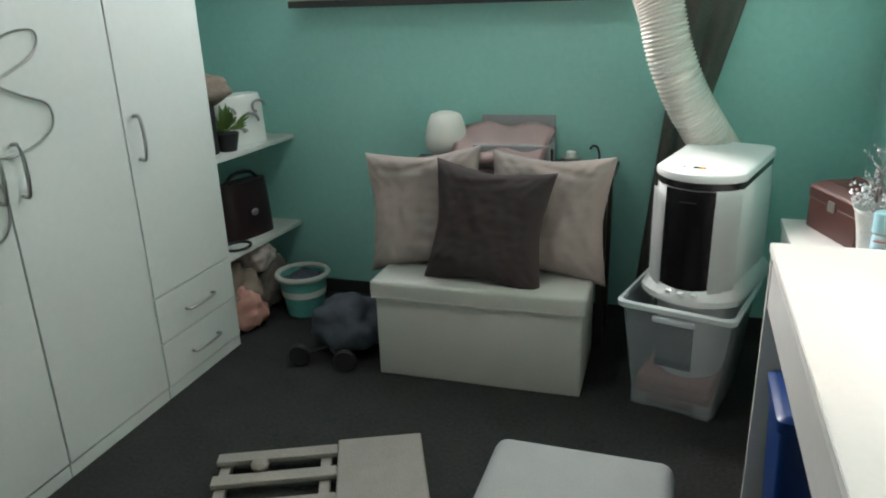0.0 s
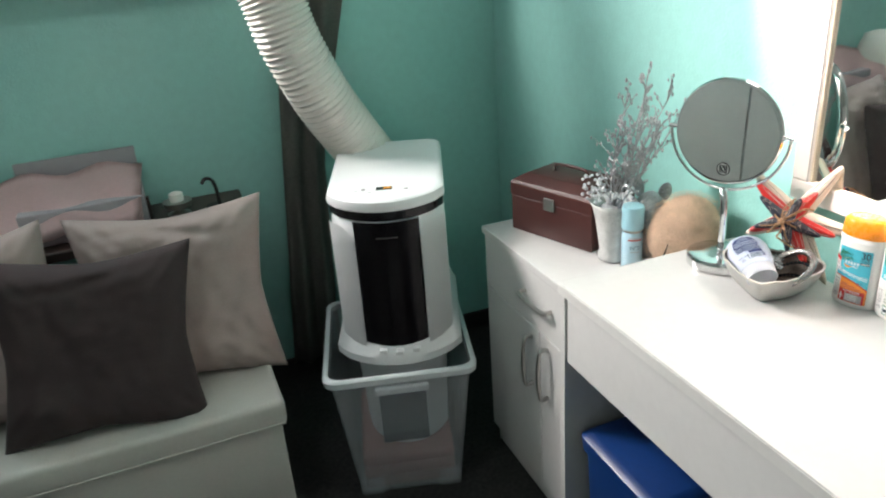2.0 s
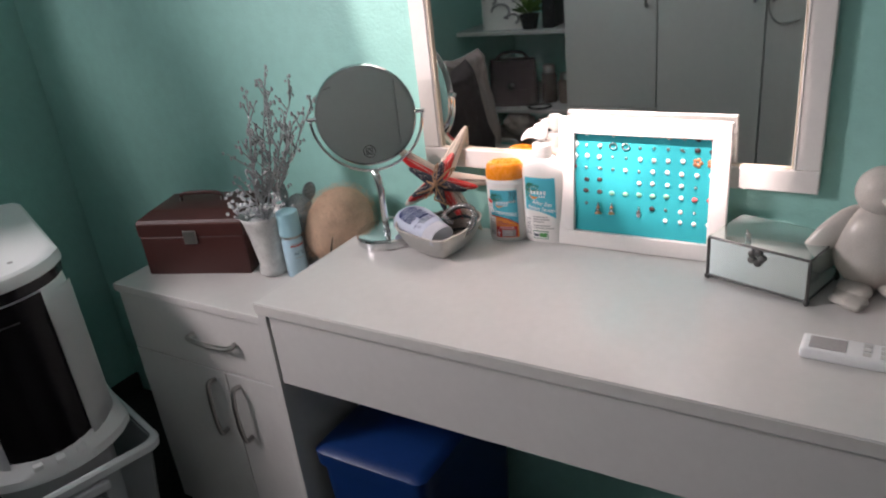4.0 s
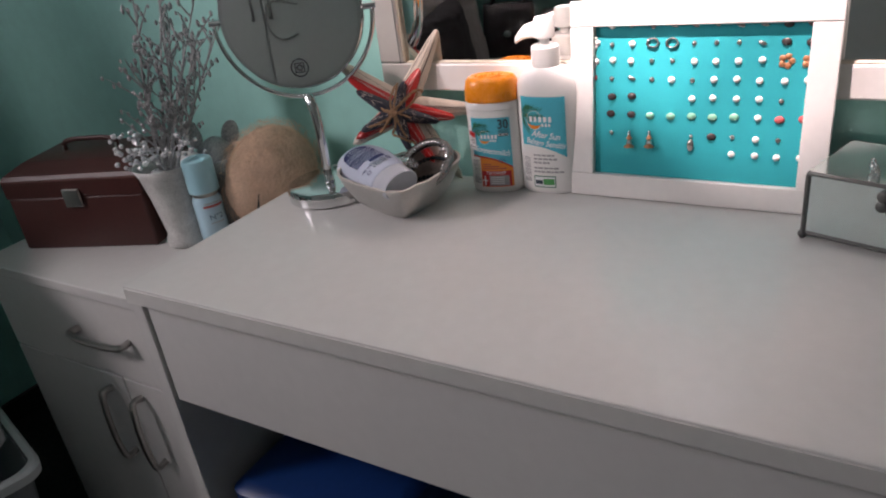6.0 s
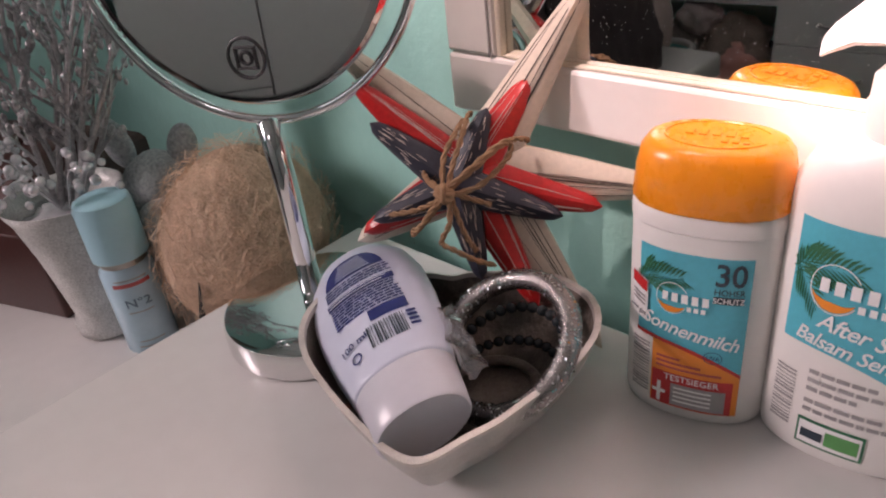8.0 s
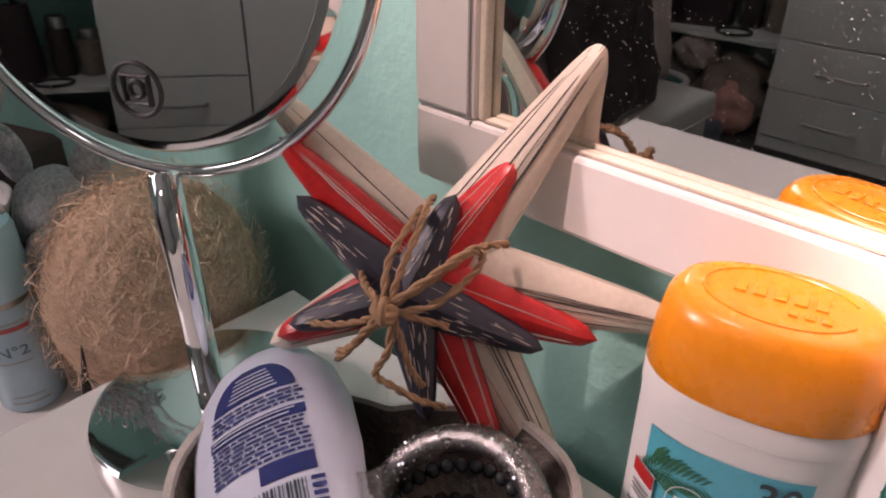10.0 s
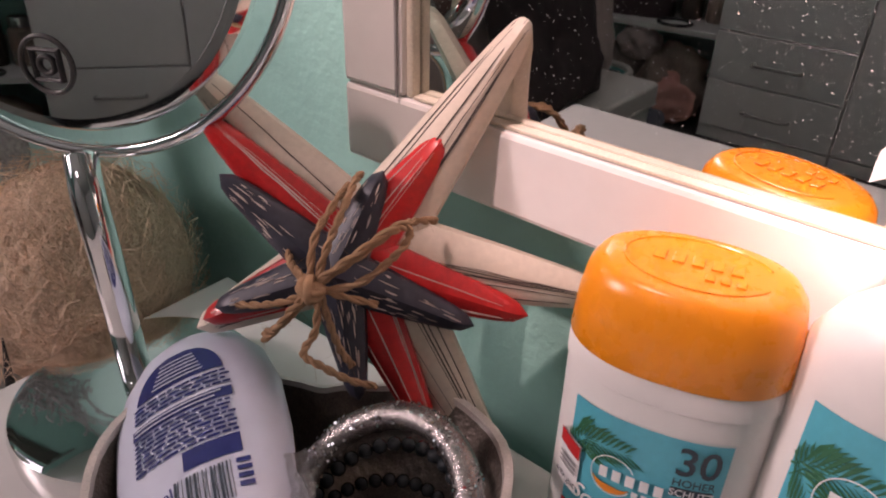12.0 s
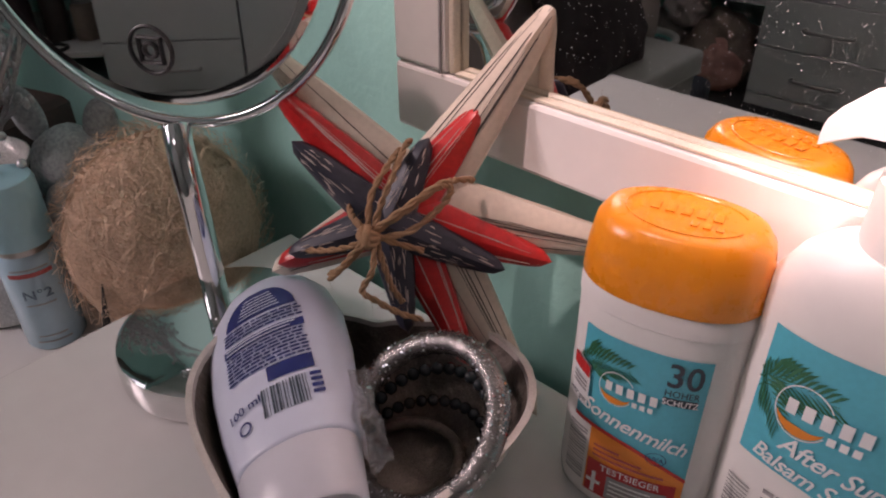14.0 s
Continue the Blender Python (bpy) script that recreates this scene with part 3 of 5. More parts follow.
g = [[cl.verts.new((-0.2 + 0.36 * i / 14 + 0.02 * (j / 8), -0.125 + 0.165 * j / 8, 0.03 + 0.112 * (j / 8) ** 0.8 + 0.010 * math.sin(i * 0.9 + j * 0.6) + 0.004)) for i in range(15)] for j in range(9)]
for j in range(8):
    for i in range(14):
        cl.faces.new((g[j][i], g[j][i + 1], g[j + 1][i + 1], g[j + 1][i]))
r = bmesh.ops.solidify(cl, geom=cl.faces[:], thickness=0.006)
ob = part("cloth", cl, PINK, smooth=0)
ob.matrix_world = pose(-0.845, 0.965, 0.68)
tagged(ob, "pale pink cloth draped over the grey box", "cloth")
fr = tagged(part("photo_stand", boxes((-0.695, -0.665, 0.93, 0.94, 0.68, 0.745), bevel=0.002), DARKWOOD), "small dark upright photo stand", "stand")
cn = thing("candle_holder", pose(-0.60, 0.95, 0.68), "small metal candle holder with a white candle", "candle holder")
part("cup", lathe([(0.03, 0), (0.012, 0.008), (0.012, 0.012), (0.035, 0.02), (0.038, 0.035)], 24), STEEL, cn, smooth=40)
part("candle", lathe([(0.018, 0.03), (0.018, 0.055), (0.012, 0.058)], 20), LAMPWHITE, cn, smooth=40)
hk = thing("hook_stand", pose(-0.505, 0.95, 0.68), "thin black curved hook stand", "hook")
part("base", lathe([(0.025, 0), (0.025, 0.005)], 20), BLACK, hk)
part("hook", tube(smooth_path([(0.01, 0, 0.004), (0.008, 0, 0.05), (0.0, 0, 0.075), (-0.015, 0, 0.08), (-0.026, 0, 0.068)], 6), 0.0045, 8), BLACK, hk, smooth=0)

# ---- curtain, hose, air conditioner ----
cur = bmesh.new()
g = []
for j in range(31):
    t = j / 30
    z = 2.2 - 2.14 * t
    zz = min(z, 1.45)
    x1 = -0.11 + 0.26 * (zz - 0.96) if zz > 0.75 else -0.165 + 0.06 * (zz - 0.75)
    x0 = -0.275 + 0.10 * (zz - 0.90)
    row = []
    for i in range(49):
        s = i / 48
        fold = 0.017 * math.sin(s * 2 * math.pi * 2.2 + 0.9 * math.sin(3 * t)) * (0.6 + 0.4 * t) + 0.008 * noise.noise(Vector((s * 7, t * 5, 2)))
        row.append(cur.verts.new((x0 + (x1 - x0) * s, 1.075 + fold, z)))
    g.append(row)
for j in range(30):
    for i in range(48):
        cur.faces.new((g[j][i], g[j][i + 1], g[j + 1][i + 1], g[j + 1][i]))
bmesh.ops.solidify(cur, geom=cur.faces[:], thickness=0.003)
tagged(part("curtain", cur, CURTAIN, smooth=0), "grey brown curtain gathered beside the window", "curtain")
tagged(part("curtain_rod", tube([(-1.95, 1.075, 2.225), (0.15, 1.075, 2.225)], 0.011, 12), STEEL, smooth=40), "thin steel curtain rod over the window", "rod")

ac = thing("air_conditioner", pose(-0.105, 0.648, 0.0, 0, 0, -20) @ Matrix.Diagonal((0.88, 0.9, 0.985, 1)), "white portable air conditioner with a black front", "air conditioner")


def ac_ring(z, grow=0.0, bulge=0.075):
    """The plan of the air conditioner: flat back, bowed front."""
    w, d = 0.150 + grow, 0.205 + grow
    pts = []
    for i in range(13):
        s = i / 12 * 2 - 1
        pts.append((s * w, -d + 0.035 - (bulge - 0.0) * (1 - s * s) + 0.02 * abs(s) ** 8, z))
    for x, y in ((w, 0.05), (w, d - 0.03), (w - 0.008, d - 0.008), (w - 0.03, d), (-w + 0.03, d), (-w + 0.008, d - 0.008), (-w, d - 0.03), (-w, 0.05)):
        pts.append((x, y, z))
    return pts


def raised(bm):
    """The top rises slightly to the back."""
    for v in bm.verts:
        if v.co.z > 0.74:
            v.co.z += 0.024 * max(0.0, (v.co.y + 0.17) / 0.375)
    return bm


part("housing", raised(loft([ac_ring(0.115, -0.035), ac_ring(0.37, -0.02), ac_ring(0.40), ac_ring(0.42, 0.004), ac_ring(0.70, 0.002), ac_ring(0.752, -0.004)])), AC_WHITE, ac, smooth=35)
part("skirt", loft([ac_ring(0.388, 0.024), ac_ring(0.408, 0.025), ac_ring(0.42, 0.018), ac_ring(0.455, 0.0035)], caps=(True, False)), AC_WHITE, ac, "flared white skirt", 35)
part("black_band", raised(loft([ac_ring(0.7525, -0.001), ac_ring(0.775, 0.0005)])), AC_BLACK, ac, "black shadow band under the top", 35)
top = part("top_panel", raised(loft([ac_ring(0.7755, 0.003), ac_ring(0.786, 0.005), ac_ring(0.798, 0.002), ac_ring(0.803, -0.006), ac_ring(0.801, -0.018)])), AC_WHITE, ac, "gently dished white top panel", 35)
fp = bmesh.new()
cols = []
for i in range(15):
    s = (i / 14 * 2 - 1) * 0.56
    y = -0.205 + 0.035 - 0.075 * (1 - s * s)
    cols.append([fp.verts.new((s * 0.148 * 1.02, y - o, z)) for z, o in ((0.425, 0.012), (0.70, 0.0075), (0.7515, 0.0065))])
for a, b in zip(cols, cols[1:]):
    for k in (0, 1):
        fp.faces.new((a[k], b[k], b[k + 1], a[k + 1]))
bmesh.ops.solidify(fp, geom=fp.faces[:], thickness=-0.004)
front = part("front_panel", fp, AC_BLACK, ac, "glossy black front panel", 30)
for s0, s1 in ((-0.99, -0.56), (0.56, 0.99)):
    wing = bmesh.new()
    cols = []
    for i in range(9):
        s = s0 + (s1 - s0) * i / 8
        y = -0.205 + 0.035 - 0.075 * (1 - s * s) + 0.02 * abs(s) ** 8
        inner = (abs(s) - 0.56) / 0.43
        ztop = 0.70 + 0.04 * min(1, inner * 2.2) ** 0.5
        cols.append([wing.verts.new((s * 0.1535, y - 0.017, z)) for z in (0.43, 0.55, ztop - 0.01, ztop)])
    for a, b in zip(cols, cols[1:]):
        for k in range(3):
            wing.faces.new((a[k], b[k], b[k + 1], a[k + 1]))
    bmesh.ops.solidify(wing, geom=wing.faces[:], thickness=-0.012)
    part("side_panel", wing, AC_WHITE, ac, "curved white side panel", 30)
for k in range(3):
    x = -0.05 + 0.045 * k
    part("notch", boxes((x, x + 0.02, -0.278 + 0.01 * abs(k - 1), -0.25, 0.42, 0.43), bevel=0.002), AC_WHITE, ac)
disp = part("display", boxes((-0.022, 0.02, -0.165, -0.145, 0.8025, 0.8045), bevel=0.0005), AC_BLACK, top, "small black display window")
for x in (-0.002, 0.008):
    part("digit", boxes((x, x + 0.0015, -0.161, -0.149, 0.8046, 0.805), (x + 0.002, x + 0.006, -0.1505, -0.149, 0.8046, 0.805), (x + 0.002, x + 0.006, -0.161, -0.1595, 0.8046, 0.805),
                        (x + 0.0065, x + 0.008, -0.161, -0.149, 0.8046, 0.805)), AMBER, ac, "amber glowing digit")
for k, x in enumerate((-0.075, -0.055, -0.038, 0.04, 0.056, 0.075)):
    part("button", turned(lathe([(0.006, 0), (0.006, 0.001), (0.005, 0.0015)], 14), pose(x, -0.158 - 0.02 * (1 - (x / 0.08) ** 2) + (0.014 if k % 2 else 0), 0.8025)), PRINTGREY if k in (1, 4) else AC_WHITE, top)
part("maker_plate", boxes((-0.028, 0.028, -0.2525, -0.2485, 0.713, 0.716)), GAP, ac)

# ribbed exhaust hose from the back of the air conditioner to the window
hose_path = smooth_path([(-0.03, 0.885, 0.64), (-0.07, 0.88, 0.735), (-0.13, 0.85, 0.83), (-0.208, 0.815, 0.96), (-0.268, 0.80, 1.10), (-0.302, 0.80, 1.225), (-0.34, 0.83, 1.33), (-0.41, 0.93, 1.52), (-0.53, 1.05, 1.72), (-0.57, 1.20, 1.78)], 64)
hose = thing("exhaust_hose", pose(0, 0, 0), "white ribbed plastic exhaust hose rising to the window", "hose")
part("ribbed_tube", tube(hose_path, lambda t: 0.073 + 0.0034 * math.sin(t * 2 * math.pi * 92), 28), HOSE, hose, smooth=0)
part("collar", turned(lathe([(0.08, -0.012), (0.086, 0), (0.086, 0.02), (0.08, 0.026)], 28), Matrix.Translation((-0.042, 0.884, 0.672)) @ Vector((-0.04, -0.005, 0.095)).to_track_quat("Z", "Y").to_matrix().to_4x4()), AC_WHITE, hose, "white hose collar", 40)

# the clear box in which it stands
cb = thing("storage_bin", pose(-0.144, 0.589, 0, 0, 0, -15) @ Matrix.Diagonal((0.92, 0.87, 1, 1)), "clear plastic storage bin holding the air conditioner", "storage bin")


def bin_ring(z, w, d):
    out, r = [], 0.035
    for k, (sx_, sy_) in enumerate(((1, 1), (-1, 1), (-1, -1), (1, -1))):
        for i in range(7):
            a = radians(90 * k + 15 * i)
            out.append((sx_ * (w - r) + r * math.cos(a), sy_ * (d - r) + r * math.sin(a), z))
    return out


part("bin_shell", loft([bin_ring(0.004, 0.145, 0.19), bin_ring(0.355, 0.184, 0.226), bin_ring(0.372, 0.186, 0.228), bin_ring(0.372, 0.182, 0.224), bin_ring(0.355, 0.180, 0.222), bin_ring(0.008, 0.141, 0.186)]), BOXPLASTIC, cb, smooth=40)
part("rim", loft([bin_ring(0.358, 0.1865, 0.2285), bin_ring(0.356, 0.198, 0.240), bin_ring(0.372, 0.200, 0.242), bin_ring(0.377, 0.195, 0.237), bin_ring(0.3765, 0.1865, 0.2285)], wrap=True), mat("milky bin rim", (0.66, 0.70, 0.71), 0.35, vary=0.03), cb, "milky rolled rim", 40)
for s in (-1, 1):
    part("foot", boxes((-0.14 if s < 0 else 0.08, -0.08 if s < 0 else 0.14, -0.197, -0.188, 0.001, 0.05), bevel=0.003), BOXPLASTIC, cb)
# stands in for the air conditioner's lower black front inside the bin
part("ac_lower_front", boxes((-0.062, 0.062, -0.205, -0.200, 0.165, 0.325), bevel=0.004), mat("smoky lower front", (0.09, 0.11, 0.125), 0.3), cb, "dark lower front of the air conditioner behind the clear bin wall")
part("grip", boxes((-0.07, 0.07, -0.243, -0.2275, 0.325, 0.345), bevel=0.005), mat("milky grip", (0.55, 0.58, 0.6), 0.35), cb, "milky grip ledge")
folded = thing("folded_towels", pose(-0.144, 0.589, 0.0085, 0, 0, -15) @ Matrix.Diagonal((0.92, 0.87, 1, 1)), "pinkish folded towels under the air conditioner", "towel")
for k in range(3):
    part("fold", boxes((-0.128, 0.128, -0.182, 0.182, 0.034 * k, 0.034 * k + 0.0335), bevel=0.012, seg=3), mat("dusty pink towel", (0.30 + 0.06 * k, 0.19, 0.165), 0.95, vary=0.2, bump=0.5, bump_scale=500), folded, smooth=0)

# ---- low things on the carpet ----
foot = thing("slatted_step", pose(-1.10, -0.261, 0, 0, 0, 24), "low whitewashed wooden step with an open slatted half", "step stool")
part("board", boxes((0.05, 0.30, -0.2, 0.20, 0.026, 0.045), bevel=0.006), CHAIRWOOD, foot)
for y in (0.135, 0.03, -0.09, -0.19):
    part("slat", boxes((-0.30, 0.0495, y, y + 0.045, 0.026, 0.044), bevel=0.004), CHAIRWOOD, foot)
for x in (-0.29, 0.0, 0.26):
    part("bearer", boxes((x, x + 0.03, -0.19, 0.185, 0.0, 0.0255), bevel=0.002), CHAIRWOOD, foot)
part("knob", turned(blob(0.026, 1, 1, 0.7), pose(-0.17, 0.10, 0.05)), CHAIRWOOD, foot, smooth=0)
pouf = thing("pouf", pose(-0.387, -0.465, 0, 0, 0, -0.5) @ Matrix.Diagonal((0.945, 1, 1, 1)), "light grey upholstered square stool", "stool")
part("seat_cushion", boxes((-0.225, 0.225, -0.24, 0.24, 0.19, 0.27), bevel=0.035, seg=5), CUSHION, pouf, smooth=40)
part("base", boxes((-0.2, 0.2, -0.21, 0.21, 0.03, 0.1895), bevel=0.01), CUSHION, pouf)
for x in (-0.18, 0.15):
    for y in (-0.19, 0.16):
        part("foot", boxes((x, x + 0.03, y, y + 0.03, 0, 0.0295)), BLACK, pouf)

# ---- cabinet and dressing table ----
CABZ, DZ = 0.648, 0.74
cab = thing("cabinet", pose(0.09, 0.261, 0) @ Matrix.Diagonal((0.918, 0.938, 1, 1)), "white low cabinet with a drawer over two doors", "cabinet")
part("carcass", boxes((0.019, 0.355, -0.272, 0.272, 0.0, CABZ - 0.019), bevel=0.001), WHITE, cab)
part("cabinet_top", boxes((-0.006, 0.357, -0.276, 0.276, CABZ - 0.0185, CABZ), bevel=0.002), WHITE, cab)
TOX = Matrix(((0, 1, 0, 0), (1, 0, 0, 0), (0, 0, -1, 0), (0, 0, 0, 1)))  # handle along y, out to -x
TOZ = Matrix(((0, 1, 0, 0), (0, 0, 1, 0), (1, 0, 0, 0), (0, 0, 0, 1)))  # handle along z, out to -x
d = part("drawer", boxes((0.0, 0.0185, -0.270, 0.270, 0.490, CABZ - 0.0215), bevel=0.0015), WHITE, cab)
part("handle", arc_handle(0.125, 0.026, 0.0055, pose(0, -0.018, 0.565) @ TOX), STEEL, d, "bowed steel handle", 40)
for y0, y1, hy in ((-0.270, -0.0255, -0.061), (-0.0225, 0.270, 0.015)):
    d = part("door", boxes((0.0, 0.0185, y0, y1, 0.06, 0.487), bevel=0.0015), WHITE, cab)
    part("handle", arc_handle(0.125, 0.026, 0.0055, pose(0, hy, 0.398) @ TOZ), STEEL, d, "bowed steel handle", 40)
part("plinth", boxes((0.02, 0.03, -0.27, 0.27, 0.0005, 0.0595)), WHITE_EDGE, cab)

desk = thing("dressing_table", pose(0, 0, 0), "white laminate dressing table with a wide drawer", "desk")
DL = 1.42
part("tabletop", boxes((0.0, 0.390, -DL, 0.0, DZ - 0.022, DZ), bevel=0.0015), WHITE, desk)
part("edge_band", boxes((-0.0015, -0.0002, -DL + 0.002, -0.002, DZ - 0.020, DZ - 0.002)), WHITE_EDGE, desk)
for y in (-0.0185, -DL + 0.0005):
    part("side_panel", boxes((0.003, 0.387, y, y + 0.018, 0.0, DZ - 0.0225), bevel=0.001), WHITE, desk)
dr = part("drawer", boxes((0.006, 0.024, -DL + 0.0225, -0.0225, 0.584, DZ - 0.0255), bevel=0.0015), WHITE, desk)
part("drawer_box", boxes((0.0245, 0.35, -DL + 0.03, -0.03, 0.592, 0.70)), WHITE_EDGE, dr)
part("back_rail", boxes((0.365, 0.38, -DL + 0.02, -0.02, 0.42, 0.715)), WHITE_EDGE, desk)

bb = thing("blue_crate", pose(0.195, -0.155, 0), "dark blue plastic lidded crate under the dressing table", "crate")
part("crate_body", loft([ring_at(0.15, 0.10, 0.0, 40, 16), ring_at(0.165, 0.112, 0.40, 40, 16)]), BLUEBOX, bb, smooth=40)
part("lid", loft([ring_at(0.172, 0.118, 0.4005, 40, 16), ring_at(0.174, 0.12, 0.43, 40, 16), ring_at(0.16, 0.108, 0.44, 40, 16)]), BLUEBOX, bb, smooth=40)
cbx = thing("cable_box", pose(0.27, -0.62, 0), "pale cable box on the carpet under the table", "box")
part("box_body", boxes((-0.08, 0.08, -0.18, 0.18, 0, 0.12), bevel=0.01), WHITE_EDGE, cbx)
part("cable", tube(smooth_path([(-0.08, 0.12, 0.05), (-0.12, 0.18, 0.02), (-0.11, 0.27, 0.008), (0.0, 0.30, 0.008)], 8), 0.004, 8), BLACK, cbx, smooth=0)

# ---- wall mirror ----
MY0, MY1, MZ0, MZ1, FW = -0.783, -0.108, 0.854, 1.82, 0.036
wm = thing("wall_mirror", pose(WX, 0, 0), "large wall mirror in a wide white frame", "mirror")
front = -0.021
for nm, dims in (("frame_side", (front, -0.001, MY1 - FW, MY1, MZ0 + FW, MZ1 - FW)), ("frame_side", (front, -0.001, MY0, MY0 + FW, MZ0 + FW, MZ1 - FW)),
                 ("frame_rail", (front, -0.001, MY0, MY1, MZ0, MZ0 + FW - 0.0002)), ("frame_rail", (front, -0.001, MY0, MY1, MZ1 - FW + 0.0002, MZ1))):
    part(nm, boxes(dims, bevel=0.0025), FRAMEWHITE, wm)
i0, i1, j0, j1 = MY0 + FW + 0.0003, MY1 - FW - 0.0003, MZ0 + FW + 0.0003, MZ1 - FW - 0.0003
for dims in ((-0.0190, -0.0132, i1 - 0.0035, i1, j0, j1), (-0.0190, -0.0132, i0, i0 + 0.003, j0, j1), (-0.0190, -0.0132, i0 + 0.0037, i1 - 0.0037, j0, j0 + 0.0012), (-0.0190, -0.0132, i0 + 0.0032, i1 - 0.0032, j1 - 0.003, j1)):
    part("inner_lip", boxes(dims, bevel=0.0012), FRAMELIP, wm, "narrow cream inner lip")
for dims in ((front - 0.0012, front - 0.0001, i1 + 0.0025, i1 + 0.0035, j0, j1), (front - 0.0012, front - 0.0001, i0 - 0.0035, i0 - 0.0025, j0, j1)):
    part("groove", boxes(dims), PRINTGREY, wm, "worn grey groove line")
part("mirror_pane", boxes((-0.0130, -0.0075, i0, i1, j0, j1)), GLASS_MIRROR, wm, "silvered mirror glass")
dust = bmesh.new()
rnd = random.Random(11)
for k in range(9000):
    y = rnd.gauss(-0.34, 0.12)
    z = rnd.gauss(0.985, 0.065)
    if i0 + 0.01 < y < i1 - 0.01 and j0 + 0.012 < z < j1 - 0.02:
        s, a = rnd.uniform(0.00003, 0.00008), rnd.gauss(0.8, 0.5)
        L = s * rnd.choice((1, 2, 4))
        c, q = math.cos(a), math.sin(a)
        dust.faces.new([dust.verts.new((-0.0131, y + c * u - q * v, z + q * u + c * v)) for u, v in ((-L, -s), (L, -s), (L, s), (-L, s))])
ob = part("dust", dust, PRINTWHITE, wm, "fine white dust and splashes on the glass")
tagged(ob, kind="stuff")

# ---- round cosmetic mirror ----
cm = thing("cosmetic_mirror", pose(0.290, -0.074, DZ), "round chrome cosmetic mirror on a slim stand", "mirror")
part("base", lathe([(0.054, 0.0), (0.058, 0.002), (0.058, 0.014), (0.0565, 0.0185), (0.053, 0.0205), (0.02, 0.0208), (0.001, 0.0209)], 64), CHROME, cm, smooth=30)
C0 = Vector((0.012, 0.020, 0.234))
part("pole", tube(smooth_path([(0.0, 0.0, 0.0210), (0.0, 0.0, 0.09), (0.001, 0.004, 0.118), (0.006, 0.014, 0.132)], 6), 0.0068, 20), CHROME, cm, smooth=0)
AIM = Matrix.Translation(C0) @ Vector((-0.89, -0.45, 0.03)).normalized().to_track_quat("Z", "Y").to_matrix().to_4x4() @ Matrix.Diagonal((0.955, 0.955, 0.955, 1))


def hoop(R, r, n=64, z=0.0, a0=0.0, a1=2 * math.pi):
    ends = abs(a1 - a0 - 2 * math.pi) < 1e-6
    return tube([(R * math.cos(t), R * math.sin(t), z) for t in np.linspace(a0, a1, n, endpoint=not ends)], r, 12, closed=ends)


head = part("head", turned(lathe([(0.086, -0.008), (0.0935, -0.007), (0.096, -0.002), (0.096, 0.003), (0.0935, 0.007), (0.0895, 0.0075)], 72), AIM), CHROME, cm, "chrome mirror housing", 30)
part("glass", turned(lathe([(0.0893, 0.0066), (0.0893, 0.0080), (0.001, 0.0081)], 72), AIM), GLASS_MIRROR, head, "round mirror glass", 20)
# the two seats of the yoke lie level with the disc's centre
Q = AIM.to_3x3().inverted() @ Vector((0, 0, 1))
down = math.atan2(-Q.y, -Q.x)
part("yoke", turned(hoop(0.1068, 0.0031, 40, -0.002, down - math.pi / 2, down + math.pi / 2), AIM), CHROME, cm, "half round chrome yoke", 0)
for s in (-1, 1):
    a = down + s * math.pi / 2
    part("pivot", turned(tube([(0.094 * math.cos(a), 0.094 * math.sin(a), -0.002), (0.112 * math.cos(a), 0.112 * math.sin(a), -0.002)], 0.0045, 12), AIM), CHROME, cm, smooth=40)
sx, sy = 0.067 * math.cos(down), 0.067 * math.sin(down)
part("sticker", turned(join(hoop(0.0115, 0.0009, 32), tube([(-0.006, -0.006, 0), (-0.006, 0.006, 0), (0.006, 0.006, 0), (0.006, -0.006, 0)], 0.0012, 6, closed=True), hoop(0.0035, 0.0010, 16)), AIM @ Matrix.Translation((sx, sy, 0.0085))), mat("dark grey printing", (0.035, 0.035, 0.035), 0.5), head, "round dark grey printed emblem")

# ---- things on the cabinet ----
jb = thing("jewellery_case", pose(0.2555, 0.381, CABZ, 0, 0, 19.7) @ Matrix.Diagonal((0.85, 0.87, 1, 1)), "dark maroon leather jewellery case with a metal clasp", "case")
# local x runs to the wall, local y along the front
part("case_body", boxes((-0.09, 0.09, -0.137, 0.137, 0.0, 0.088), bevel=0.004, seg=3), MAROON, jb, smooth=40)
part("lid", loft([[(sx_ * (0.091 - k), sy_ * (0.138 - k), z) for sx_, sy_ in ((-1, -1), (1, -1), (1, 1), (-1, 1))] for z, k in ((0.0885, 0.0), (0.118, 0.0), (0.124, 0.004), (0.138, 0.03), (0.140, 0.036))]), MAROON, jb, "maroon leather lid", 20)
part("seam", boxes((-0.0925, -0.0905, -0.136, 0.136, 0.1145, 0.117)), mat("worn seam", (0.14, 0.06, 0.05), 0.5), jb)
part("clasp", boxes((-0.0965, -0.0905, -0.017, 0.017, 0.072, 0.102), bevel=0.0025), STEEL, jb, "square steel clasp")
part("carry_handle", tube(smooth_path([(0, -0.055, 0.139), (0, -0.053, 0.152), (0, -0.03, 0.157), (0, 0.03, 0.157), (0, 0.053, 0.152), (0, 0.055, 0.139)], 6), 0.004, 10), MAROON, jb, smooth=0)
for y in (-0.055, 0.055):
    part("handle_ring", turned(hoop(0.006, 0.0014, 16), pose(0, y, 0.1425, 90)), STEEL, jb)

